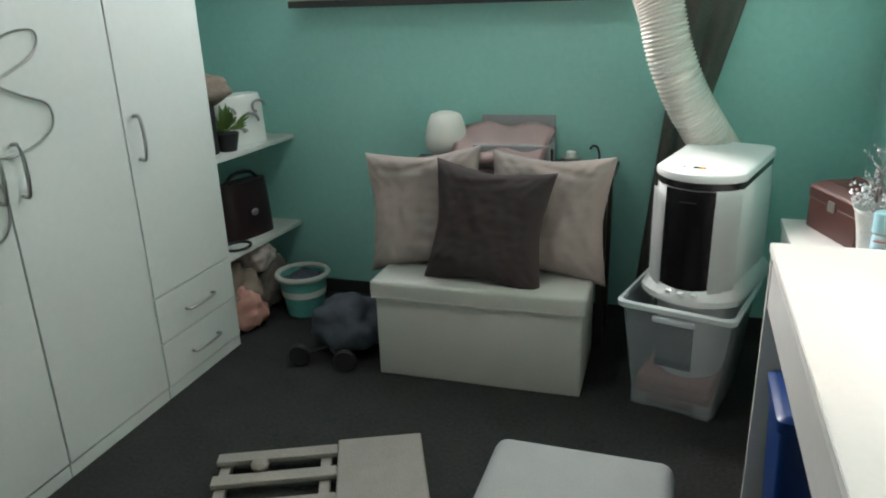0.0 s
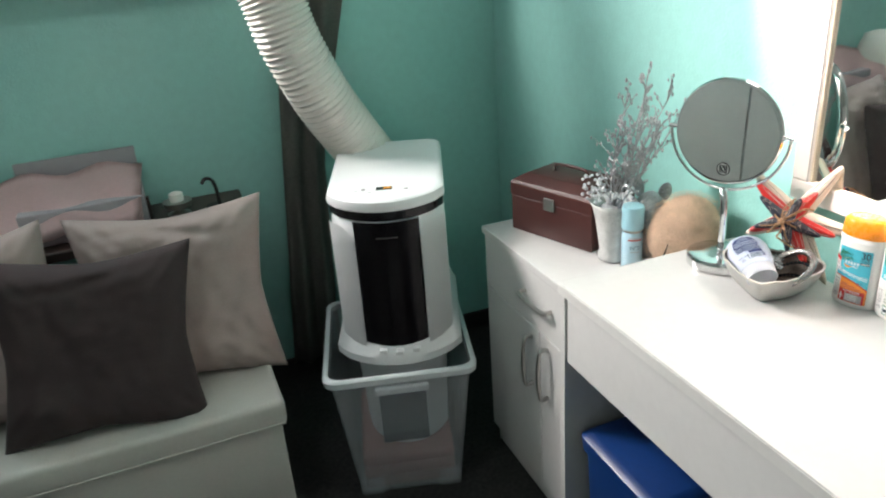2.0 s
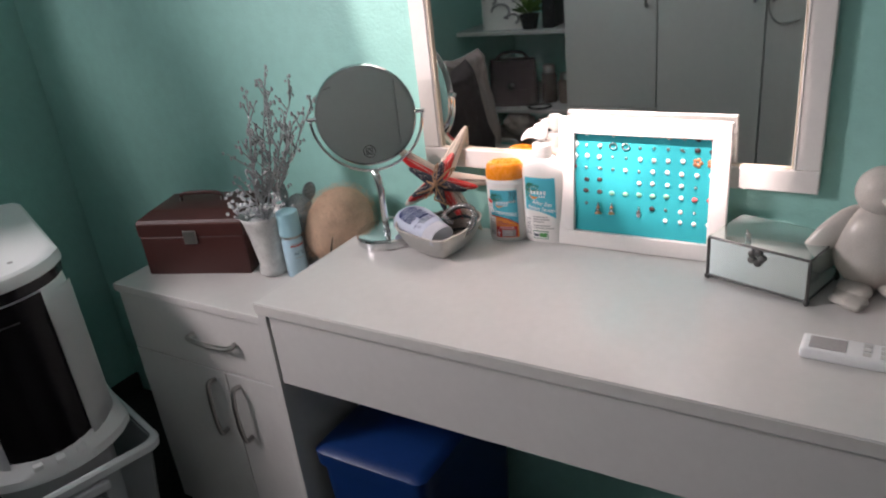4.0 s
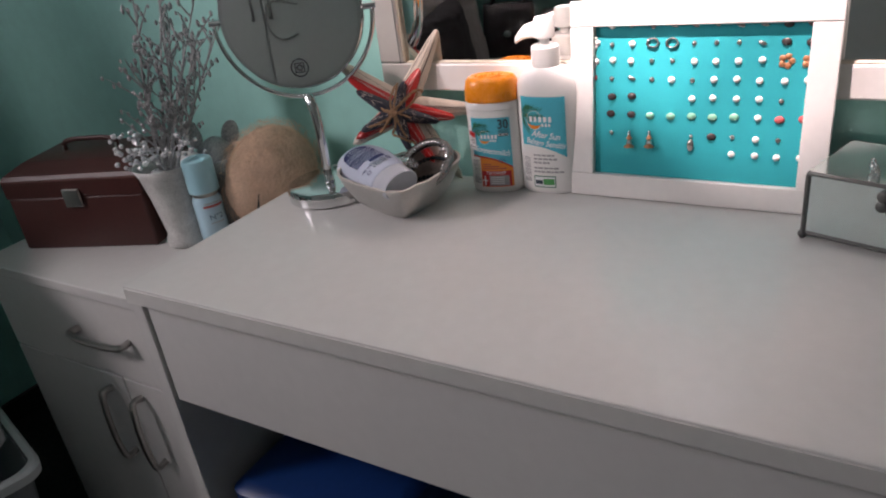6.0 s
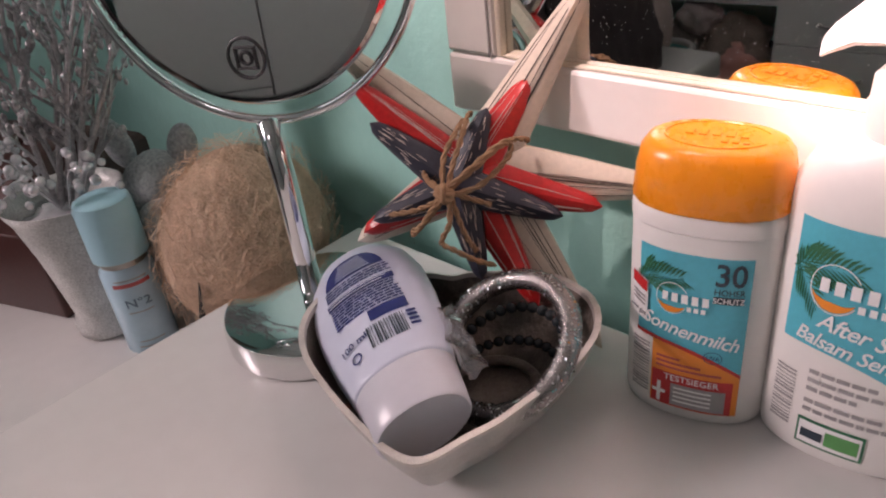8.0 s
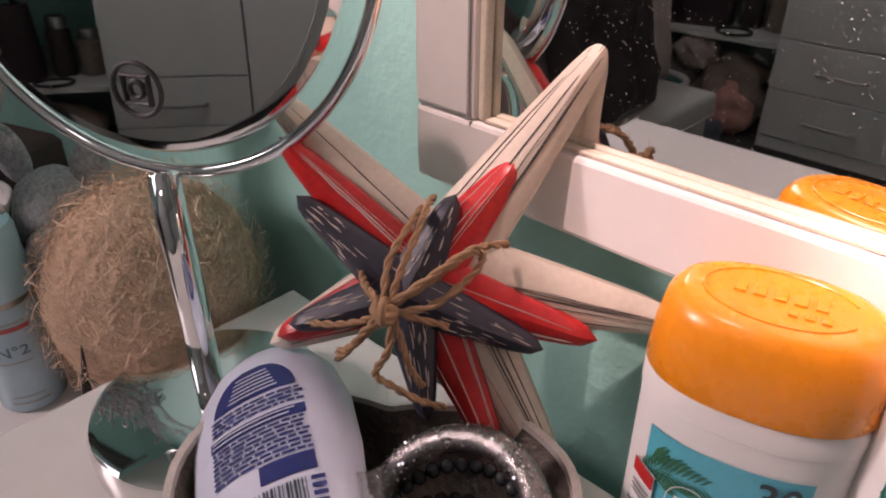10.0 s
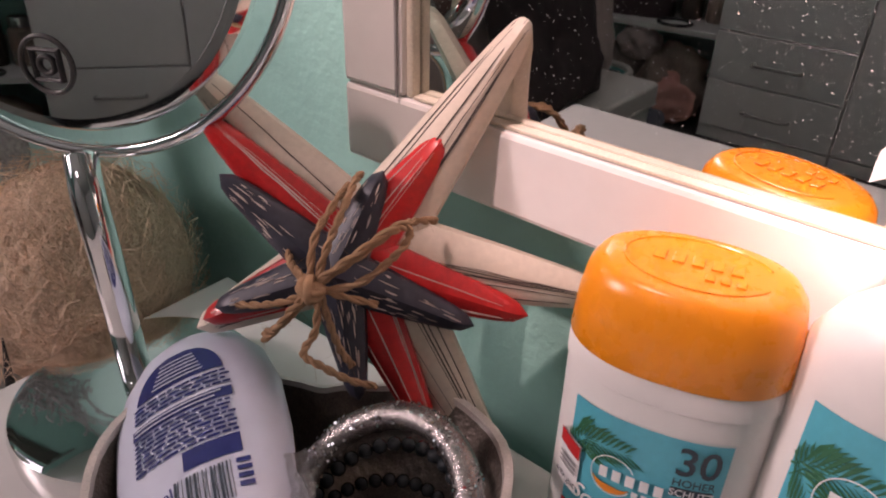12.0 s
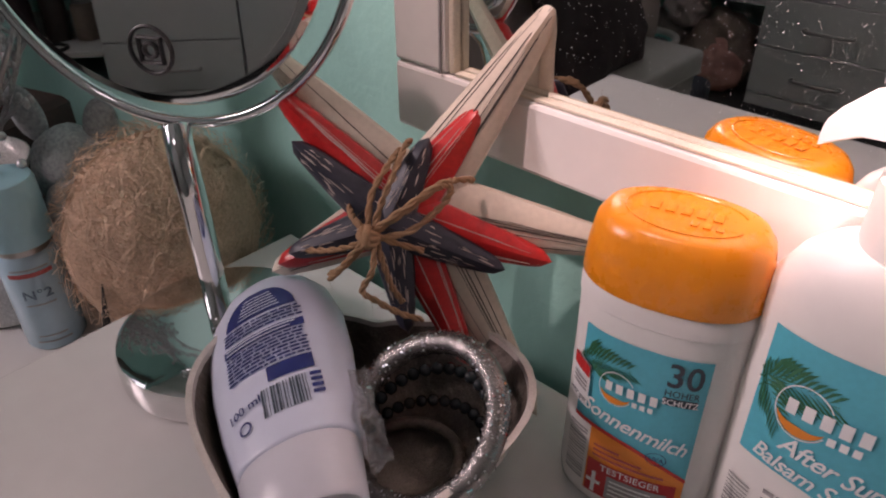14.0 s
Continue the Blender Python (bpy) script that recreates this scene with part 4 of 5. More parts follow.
vs = thing("glass_vase", pose(0.249, 0.201, CABZ), "pearly white glass vase holding silver glitter twigs", "vase")
part("vase_body", lathe([(0.024, 0), (0.030, 0.003), (0.031, 0.012), (0.027, 0.022), (0.030, 0.045), (0.036, 0.085), (0.043, 0.118), (0.049, 0.132), (0.0475, 0.132), (0.041, 0.117), (0.034, 0.085), (0.027, 0.04)], 40), VASE, vs, smooth=0)
part("granules", turned(blob(0.036, 1, 1, 0.22, 0.4, 4, 3), pose(0, 0, 0.112)), BEADGLASS, vs, "clear glass granules", 0)
rnd = random.Random(21)


def branch(base, tip, sprigs, thick, seed):
    """One glittery twig with side sprigs, in the vase's frame."""
    r_ = random.Random(seed)
    base, tip = Vector(base), Vector(tip)
    mid = (base + tip) / 2 + Vector((r_.uniform(-0.02, 0.02), r_.uniform(-0.02, 0.02), 0))
    line = smooth_path([base, mid, tip], 8)
    bms = [tube(line, lambda t: thick * (1.1 - 0.8 * t), 6)]
    for k in range(sprigs):
        q = line[int(len(line) * (0.25 + 0.72 * k / sprigs))]
        out = Vector((r_.uniform(-1, 1), r_.uniform(-1, 1), r_.uniform(0.35, 1.2))).normalized() * r_.uniform(0.018, 0.055) * (1.15 - 0.6 * k / sprigs)
        bend = q + out * 0.5 + Vector((0, 0, 0.006))
        bms.append(tube(smooth_path([q, bend, q + out + Vector((0, 0, 0.012))], 4), lambda t: thick * 0.6 * (1.15 - 0.8 * t), 5))
        for j in range(3):
            e = q + out * (0.55 + 0.22 * j) + Vector((0, 0, 0.008))
            bud = bmesh.new()
            bmesh.ops.create_icosphere(bud, subdivisions=1, radius=r_.uniform(0.0018, 0.0032))
            bms.append(turned(bud, Matrix.Translation(e + Vector((r_.uniform(-1, 1), r_.uniform(-1, 1), r_.uniform(-0.5, 1))) * 0.005) @ Matrix.Diagonal((1, 1, 1.8, 1))))
    return join(*bms)


for k, tip in enumerate(((0.05, -0.03, 0.39), (0.09, -0.06, 0.365), (0.035, 0.012, 0.345), (0.07, -0.005, 0.36), (0.10, -0.095, 0.335), (0.055, -0.08, 0.31), (0.02, -0.01, 0.29), (0.08, -0.03, 0.28), (0.06, -0.02, 0.325))):
    part("twig", branch((0.008 * math.cos(k), 0.012 * math.sin(k), 0.105), tip, 15, 0.0026, 30 + k), TWIG, vs, smooth=60)
for k, tip in enumerate(((-0.035, 0.012, 0.172), (-0.015, 0.032, 0.162), (-0.04, -0.02, 0.158), (0.005, -0.045, 0.158), (-0.032, 0.034, 0.145))):
    t_ = Vector(tip)
    bms = [tube(smooth_path([(0, 0, 0.11), t_ * 0.6 + Vector((0, 0, 0.06)), t_], 5), 0.001, 5)]
    for j in range(15):
        b = bmesh.new()
        bmesh.ops.create_icosphere(b, subdivisions=2, radius=rnd.uniform(0.003, 0.0048))
        bms.append(turned(b, Matrix.Translation(t_ + Vector((rnd.uniform(-1, 1), rnd.uniform(-1, 1), rnd.uniform(-0.8, 0.8))) * 0.021)))
    tagged(part("bead_spray", join(*bms), BEADGLASS, vs, "spray of glassy beads", 0), kind="stuff")

deo = thing("deodorant_bottle", pose(0.258, 0.144, CABZ) @ Matrix.Diagonal((1, 1, 0.90, 1)), "slim pale blue deodorant bottle with a rounded cap", "bottle")
S = Surface([(0, 0.020, 0.020), (0.002, 0.0215, 0.0215), (0.085, 0.0215, 0.0215), (0.092, 0.018, 0.018)], 2.0)
part("bottle_body", S.body(36), DEO_CLEAR, deo, smooth=40)
part("collar", lathe([(0.0185, 0.092), (0.0185, 0.099)], 36), STEEL, deo, smooth=40)
part("cap", lathe([(0.0225, 0.0995), (0.0225, 0.148), (0.021, 0.153), (0.016, 0.1555), (0.001, 0.156)], 36), DEO_BLUE, deo, "rounded pale blue cap", 40)
front_turn = pose(0, 0, 0, 0, 0, -20)
part("label_text", turned(S.text("N°2", 0.012, 0.0, 0.058), front_turn), mat("grey blue print", (0.12, 0.20, 0.28), 0.4), deo)
for z, w, h, m_ in ((0.077, 0.015, 0.004, STONE_R), (0.082, 0.013, 0.0015, PRINTGREY), (0.048, 0.010, 0.0012, PRINTGREY), (0.010, 0.012, 0.0015, PRINTGREY), (0.016, 0.010, 0.0012, PRINTGREY)):
    part("label_bar", turned(S.rect(-w, w, z - h / 2, z + h / 2, 0.0006), front_turn), m_, deo)

# plush animal half hidden behind the vase: one plain mesh
toy = join(turned(blob(0.034, 1.0, 1.0, 1.25, 0.08, 3, 1), pose(0, 0, 0.042)), turned(blob(0.029, 1.0, 1.05, 1.1, 0.05, 3, 2), pose(-0.006, -0.004, 0.105)), turned(blob(0.020, 1.1, 1.05, 0.95), pose(-0.030, -0.014, 0.090)),
           turned(blob(0.012, 0.6, 1.1, 1.8), pose(0.0, 0.026, 0.142, -16)), turned(blob(0.012, 0.6, 1.1, 1.7), pose(0.002, -0.030, 0.136, 24)))
ob = part("plush_animal", toy, PLUSH, smooth=0)
ob.matrix_world = pose(0.318, 0.172, CABZ, 0, 0, 35) @ Matrix.Diagonal((1.0, 1.0, 1.1, 1))
tagged(ob, "small grey and black plush animal sitting behind the vase", "plush toy")

ball = thing("sisal_ball", pose(0.334, 0.080, CABZ), "egg shaped ball of pale sisal fibre", "decoration")
EGG = pose(0, 0, 0.084, 34, 0, 0)
part("core", turned(blob(0.0705, 0.92, 0.92, 1.20, 0.05, 4, 2), EGG), SISAL_IN, ball, smooth=0)
fib = bmesh.new()
rnd = random.Random(9)
for k in range(8000):
    d = Vector((rnd.gauss(0, 1), rnd.gauss(0, 1), rnd.gauss(0, 1))).normalized()
    t_ = d.cross(Vector((rnd.gauss(0, 1), rnd.gauss(0, 1), rnd.gauss(0, 1)))).normalized()
    L, w = rnd.uniform(0.25, 0.8), rnd.choice((0.0001, 0.00015, 0.0002, 0.00035))
    prev = None
    loose = rnd.random() < 0.22
    for s in range(6):
        a = (s / 5 - 0.5) * L
        p = (d * math.cos(a) + t_ * math.sin(a))
        rad = 0.0717 + rnd.uniform(-0.001, 0.002) + (0.012 * (s / 5) ** 2 if loose else 0)
        p = (p + d.cross(t_) * 0.10 * math.sin(2.2 * s + 9 * L)).normalized()
        q = EGG @ (Vector((p.x * 0.92, p.y * 0.92, p.z * 1.20)) * rad)
        n_ = p.cross(t_).normalized() * w
        pair = (fib.verts.new(q + n_), fib.verts.new(q - n_))
        if prev:
            fib.faces.new((prev[0], prev[1], pair[1], pair[0]))
        prev = pair
tagged(part("fibre", fib, SISAL, ball, "loose pale fibres"), kind="stuff")
tagged(part("pen", tube([(0.268, 0.072, CABZ + 0.004), (0.272, 0.048, CABZ + 0.087)], lambda t: 0.005 * (1.1 - t), 10), BLACK, smooth=0), "black pointed pen leaning on the cabinet", "pen")

# ---- wooden star ----
SN = Vector((-0.737, -0.545, 0.399)).normalized()
SU = Vector((0.3197, 0.2394, 0.9168))
SU = (SU - SN * SU.dot(SN)).normalized()
SR = SU.cross(SN)
SC = Vector((0.3232, -0.1733, 0.8464))
SM = Matrix(((SR.x, SU.x, SN.x, SC.x), (SR.y, SU.y, SN.y, SC.y), (SR.z, SU.z, SN.z, SC.z), (0, 0, 0, 1)))
star = thing("wooden_star", SM @ Matrix.Diagonal((0.969, 0.969, 0.969, 1)), "layered wooden star in worn white, red and navy tied with twine", "decoration")


def arm(tip, centre, width, z0, height, end=0.006, lift=0.0):
    """One arm: a tapered, ridged and rounded finger from the centre to its tip; returns its mesh."""
    tip, centre = Vector((*tip, 0)), Vector((*centre, 0))
    along = tip - centre
    L = along.length
    along.normalize()
    side = Vector((-along.y, along.x, 0))
    rings = []
    for k in range(15):
        t = k / 14
        w = width * (1 - t) ** 0.8 + end * t
        w *= min(1, (1.0001 - t) * 12) ** 0.5
        h = height * (1 - 0.45 * t) * min(1, (1.0001 - t) * 9) ** 0.5
        c = centre + along * (L * t)
        ring = []
        for u, v in ((-1, 0), (-0.93, 0.45), (-0.6, 0.78), (0, 1), (0.6, 0.78), (0.93, 0.45), (1, 0), (0.9, -0.35), (-0.9, -0.35)):
            ring.append(c + side * (u * w) + Vector((0, 0, z0 + v * h + lift * t * t)))
        rings.append(ring)
    return loft(rings), centre, along, side, L


def scratches(parent, centre, along, side, L, width, z0, height, seed, count, material, long=False, lift=0.0):
    r_ = random.Random(seed)
    bm = bmesh.new()
    for k in range(count):
        t0 = r_.uniform(0.12, 0.8)
        t1 = min(0.97, t0 + (r_.uniform(0.25, 0.6) if long else r_.uniform(0.04, 0.16)))
        u0 = r_.uniform(-0.8, 0.8)
        if long:
            t0, t1 = 0.08, r_.uniform(0.75, 0.97)
        w = r_.uniform(0.0001, 0.00035)
        prev = None
        for s in range(7):
            t = t0 + (t1 - t0) * s / 6
            u = u0 + 0.06 * noise.noise(Vector((t * 6, seed, k)))
            half = width * (1 - t) ** 0.8 + 0.0026 * t
            a = abs(u)
            v = 1 - 0.22 * a / 0.6 if a < 0.6 else 0.78 - 0.33 * (a - 0.6) / 0.33
            h = height * (1 - 0.45 * t) * min(1, (1.0001 - t) * 9) ** 0.5
            ww = w * math.sin(math.pi * (0.1 + 0.8 * s / 6))
            p = centre + along * (L * t) + side * (u * half) + Vector((0, 0, z0 + v * h + 0.0004 + lift * t * t))
            pair = (bm.verts.new(p + side * ww), bm.verts.new(p - side * ww))
            if prev:
                bm.faces.new((prev[0], prev[1], pair[1], pair[0]))
            prev = pair
    tagged(part("wear_mark", bm, material, parent), kind="stuff")


LAYERS = (
    ("white_arm", STARWHITE, (0.012, 0.010), -0.034, 0.012, 0.0190, ((0.0765, 0.106), (-0.066, 0.084), (0.124, -0.008), (-0.062, -0.029), (0.078, -0.097)), DARKLINE, 7, True, 0.0032),
    ("red_arm", STARRED, (0.006, 0.006), -0.026, 0.011, 0.0146, ((0.0455, 0.0605), (-0.0565, 0.0625), (0.0805, -0.0145), (-0.056, -0.023), (0.043, -0.070)), SCRATCH, 4, True, 0.003),
    ("navy_arm", STARBLUE, (0.002, 0.002), -0.018, 0.011, 0.0118, ((0.0197, 0.043), (-0.046, 0.039), (0.0583, -0.018), (-0.048, -0.0155), (0.0125, -0.052)), SCRATCH, 24, False, 0.0026),
)
for li, (nm, m_, centre, z0, height, width, tips, mark, count, long, end) in enumerate(LAYERS):
    for k, tip in enumerate(tips):
        lift = 0.018 if nm == "white_arm" and k == 0 else 0.0
        bm, c, along, side, L = arm(tip, centre, width, z0, height, end, lift)
        ob = part(nm, bm, m_, star, smooth=35)
        scratches(ob, c, along, side, L, width, z0, height, 7 * li + k, count, mark, long, lift)
rnd = random.Random(3)


def twine(points, r=0.0014, steps=8):
    """A two-ply cord with stray hairs."""
    line = smooth_path(points, steps)
    out = []
    for ph in (0, math.pi):
        pts = []
        for i, p in enumerate(line):
            a = i * 0.9 + ph
            t = (line[min(i + 1, len(line) - 1)] - line[max(i - 1, 0)]).normalized()
            n_ = t.orthogonal().normalized()
            pts.append(p + (n_ * math.cos(a) + t.cross(n_) * math.sin(a)) * r * 0.55)
        out.append(tube(pts, r * 0.72, 6))
    hair = bmesh.new()
    for p in line[::2]:
        d = Vector((rnd.gauss(0, 1), rnd.gauss(0, 1), rnd.gauss(0, 1))).normalized()
        L = rnd.uniform(0.003, 0.009)
        s = d.orthogonal().normalized() * 0.00016
        hair.faces.new([hair.verts.new(p - s), hair.verts.new(p + s), hair.verts.new(p + d * L)])
    return join(*out, hair)


for pts in ([(-0.002, 0.0, 0.004), (0.002, 0.014, 0.003), (0.006, 0.026, -0.002), (0.009, 0.038, -0.014), (0.010, 0.041, -0.024)],
            [(-0.004, 0.001, 0.004), (-0.003, 0.017, 0.002), (0.003, 0.030, -0.004), (0.0065, 0.037, -0.016)],
            [(-0.002, 0.0, 0.005), (0.0126, 0.0105, 0.007), (0.0272, 0.022, 0.003), (0.0325, 0.022, 0.0), (0.0297, 0.0147, 0.001), (0.0152, 0.002, 0.005), (-0.002, -0.002, 0.005)],
            [(-0.002, 0.001, 0.006), (0.013, 0.0125, 0.009), (0.028, 0.0235, 0.003), (0.0385, 0.025, -0.008), (0.041, 0.024, -0.018)],
            [(-0.002, 0.0, 0.004), (-0.009, 0.004, 0.001), (-0.014, 0.007, -0.006), (-0.017, 0.012, -0.014)],
            [(-0.002, -0.001, 0.005), (-0.009, -0.0095, 0.002), (-0.016, -0.017, 0.0), (-0.0235, -0.0215, -0.004)],
            [(-0.002, -0.001, 0.005), (-0.0095, -0.0085, 0.004), (-0.017, -0.018, 0.003), (-0.0225, -0.023, 0.0)],
            [(-0.002, 0.0, 0.004), (-0.012, -0.007, -0.001), (-0.024, -0.0105, -0.005), (-0.036, -0.012, -0.010)],
            [(-0.001, -0.002, 0.005), (-0.0016, -0.017, 0.003), (-0.0066, -0.027, 0.002), (0.0, -0.0315, 0.002), (0.0107, -0.038, -0.002), (0.0206, -0.042, -0.008)],
            [(0.0, -0.002, 0.005), (0.003, -0.0147, 0.001), (0.007, -0.026, -0.002), (0.0113, -0.0336, -0.006)],
            [(-0.014, 0.006, -0.008), (-0.006, 0.001, 0.003), (0.006, -0.003, 0.004), (0.020, -0.009, -0.008)]):
    part("twine", twine(pts), JUTE, star, smooth=60)
part("knot", turned(join(*[turned(hoop(0.0042, 0.0017, 16), pose(0, 0, 0.0006 * k, 60 + 40 * k, 30 * k)) for k in range(4)]), pose(-0.003, -0.001, 0.006)), JUTE, star, smooth=60)

# ---- heart bowl with bracelets and lotion ----
bowl = thing("heart_bowl", pose(0.283, -0.196, DZ), "hammered pewter bowl in a heart shape", "bowl")
POINT = math.radians(214)


def heart(scale, z, n=64):
    pts, scale = [], scale * 1.12
    for i in range(n):
        t = 2 * math.pi * i / n
        hx = 16 * math.sin(t) ** 3 / 16
        hy = (13 * math.cos(t) - 5 * math.cos(2 * t) - 2 * math.cos(3 * t) - math.cos(4 * t)) / 16
        hy = hy * 0.9 + 0.08
        r = Vector((hx * 0.93, hy, 0)) * 0.5 + Vector((math.sin(t), math.cos(t), 0)) * 0.42
        a = POINT + math.pi / 2
        x, y = r.x * scale, r.y * scale * (1.12 if r.y < 0 else 1)
        pts.append((x * math.cos(a) - y * math.sin(a), x * math.sin(a) + y * math.cos(a), z + 0.0022 * noise.noise(Vector((3 * math.sin(t), 3 * math.cos(t), 5)))))
    return pts


part("bowl_outside", loft([heart(0.034, 0.0), heart(0.045, 0.002), heart(0.062, 0.016), heart(0.074, 0.036), heart(0.0785, 0.0475)], caps=(True, False)), BOWL_OUT, bowl, smooth=0)
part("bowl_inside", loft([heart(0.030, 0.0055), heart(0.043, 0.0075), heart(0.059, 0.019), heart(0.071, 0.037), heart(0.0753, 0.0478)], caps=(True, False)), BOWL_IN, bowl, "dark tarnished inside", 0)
part("rim", loft([heart(0.0785, 0.0475), heart(0.0792, 0.0500), heart(0.0758, 0.0505), heart(0.0752, 0.0478)], caps=(False, False)), mat("worn pale rim", (0.60, 0.56, 0.52), 0.4, 0.3, vary=0.25, scale=120), bowl, "worn pale rim", 40)
for k, (R, r, at_, rot, m_, lab, nm) in enumerate((
        (0.0355, 0.0052, (0.293, -0.2275, DZ + 0.051), (-0.56, 0.14, 0.81), GLITTER, "silver glitter bangle leaning in the heart bowl", "bangle"),
        (0.032, 0.0032, (0.300, -0.222, DZ + 0.034), (-0.42, 0.12, 0.88), DARKBEAD, "dark glass bead bracelet in the heart bowl", "bracelet"),
        (0.030, 0.0030, (0.302, -0.218, DZ + 0.0185), (-0.1, 0.1, 1.0), DARKBEAD, "black bead bracelet lying in the heart bowl", "bracelet"),
        (0.024, 0.0030, (0.296, -0.214, DZ + 0.0125), (0.0, 0.05, 1.0), BOWL_IN, "tarnished bracelet at the bottom of the bowl", "bracelet"))):
    ob = thing(nm, Matrix.Translation(at_) @ Vector(rot).to_track_quat("Z", "Y").to_matrix().to_4x4(), lab, "bracelet", "bracelets in the bowl")
    if m_ is DARKBEAD:
        n_ = 32
        for j in range(n_):
            b = bmesh.new()
            bmesh.ops.create_icosphere(b, subdivisions=2, radius=r)
            a = 2 * math.pi * j / n_
            part("bead", turned(b, pose(R * math.cos(a), R * math.sin(a), 0)), m_, ob, smooth=0)
    else:
        part("ring", hoop(R, r, 60), m_, ob, smooth=0)
        if m_ is GLITTER:
            gl = bmesh.new()
            for j in range(1100):
                a, b = rnd.uniform(0, 6.283), rnd.uniform(0, 6.283)
                p = Vector(((R + r * math.cos(b)) * math.cos(a), (R + r * math.cos(b)) * math.sin(a), r * math.sin(b)))
                n_ = Vector((math.cos(b) * math.cos(a), math.cos(b) * math.sin(a), math.sin(b)))
                n_ = (n_ + 0.5 * Vector((rnd.gauss(0, 1), rnd.gauss(0, 1), rnd.gauss(0, 1)))).normalized()
                u = n_.orthogonal().normalized() * 0.00062
                v = n_.cross(u)
                gl.faces.new([gl.verts.new(p + n_ * 0.0004 + q) for q in (u, v, -u, -v)])
            part("glitter", gl, CHROME, ob, "silver glitter flakes")

A0, A1 = Vector((0.230, -0.234, 0.790)), Vector((0.306, -0.101, 0.787))
LZ = (A1 - A0).normalized()
face = Vector((-0.42, -0.12, 0.85))
LY = -(face - LZ * face.dot(LZ)).normalized()
LXv = LY.cross(LZ)
LM = Matrix(((LXv.x, LY.x, LZ.x, A0.x), (LXv.y, LY.y, LZ.y, A0.y), (LXv.z, LY.z, LZ.z, A0.z), (0, 0, 0, 1)))
LM = LM @ Matrix.Diagonal((1.12, 1.05, 1.10, 1))
lot = thing("lotion_bottle", LM, "pale blue hand lotion bottle lying in the heart bowl", "bottle")
S = Surface([(0.028, 0.0225, 0.0145), (0.030, 0.0235, 0.015), (0.05, 0.0272, 0.0165), (0.075, 0.0300, 0.0175), (0.098, 0.0305, 0.0175), (0.116, 0.0275, 0.0165), (0.128, 0.0215, 0.0140), (0.135, 0.0145, 0.0100), (0.1385, 0.007, 0.005), (0.1395, 0.001, 0.001)], 2.1)
part("bottle_body", S.body(56), LOTION, lot, smooth=0)
C = Surface([(0.0, 0.0195, 0.0135), (0.0012, 0.0205, 0.0145), (0.0265, 0.0228, 0.0150), (0.0278, 0.0222, 0.0146)], 2.1)
part("cap", C.body(56), LOTION_CAP, lot, "pearl grey flip cap", 40)
# label: dome of navy with pale lines, bands and a barcode
dome = []
for k in range(10):
    z0, z1 = 0.100 + 0.0018 * k, 0.100 + 0.0018 * (k + 1)
    w0, w1 = (0.0165 * max(0.0, 1 - ((z - 0.100) / 0.0185) ** 2) ** 0.5 for z in (z0, z1))
    dome.append(S.patch(((-w0, z0), (w0, z0), (w1, z1), (-w1, z1)), 0.0004, 8, 1))
dome = join(*dome)
bmesh.ops.remove_doubles(dome, verts=dome.verts, dist=0.0001)
part("label_dome", dome, NAVY, lot, "navy printed dome")
part("label_band", S.rect(-0.0185, 0.0185, 0.0835, 0.0885, 0.0004), NAVY, lot)
part("label_band", S.rect(-0.0005, 0.0185, 0.0575, 0.0655, 0.0004), NAVY, lot)
rnd = random.Random(17)
for z in list(np.arange(0.102, 0.115, 0.0022)):
    part("print_line", S.rect(-0.010 + 0.3 * (z - 0.1), 0.010 - 0.3 * (z - 0.1), z, z + 0.0007, 0.0008, 8, 1), LOTION, lot)
for z in (0.0845, 0.0866):
    part("print_line", S.rect(-0.017, rnd.uniform(0.008, 0.016), z, z + 0.0007, 0.0008, 8, 1), LOTION, lot)
rows = [0.0905 + 0.00215 * k for k in range(4)] + [0.0665 + 0.0021 * k for k in range(8)]
for z in rows:
    u = -0.0175
    while u < 0.0165:
        w = rnd.uniform(0.0015, 0.0055)
        part("print_word", S.rect(u, min(u + w, 0.0185), z, z + 0.0012, 0.0005, 4, 1), NAVY, lot)
        u += w + 0.0007
for k in range(15):
    u = -0.004 + 0.00125 * k
    part("barcode_bar", S.rect(u, u + rnd.choice((0.0003, 0.0005, 0.0008)), 0.041, 0.055, 0.0005, 1, 4), PRINTDARK, lot)
part("label_text", S.text("100 ml", 0.0058, -0.012, 0.0505, 0.0008, 8), NAVY, lot)
part("recycling_mark", S.shape([[(-0.0125 + r * math.cos(a), 0.042 + r * math.sin(a)) for a, r in ((q, 0.0030), (q + 0.5, 0.0030), (q + 0.5, 0.0021), (q, 0.0021))] for q in np.arange(0, 6.2, 0.5)], 0.0006), NAVY, lot)
for k in range(4):
    part("print_word", S.rect(0.0155, 0.0205, 0.044 + 0.003 * k, 0.0458 + 0.003 * k, 0.0005, 3, 1), NAVY, lot)
wrap = bmesh.new()
g = [[wrap.verts.new((0.024 + 0.009 * j / 6 + 0.0006 * math.sin(i * 1.3), -0.004 + 0.0015 * math.sin(i * 0.6 + j), 0.006 + 0.05 * i / 16)) for j in range(7)] for i in range(17)]
for i in range(16):
    for j in range(6):
        wrap.faces.new((g[i][j], g[i][j + 1], g[i + 1][j + 1], g[i + 1][j]))
bmesh.ops.solidify(wrap, geom=wrap.faces[:], thickness=0.0004)
ob = part("clear_wrapper", wrap, BAG, smooth=40)
ob.matrix_world = LM
tagged(ob, "crinkled clear plastic wrapper beside the lotion", "wrapper")

# ---- sun lotion bottles ----


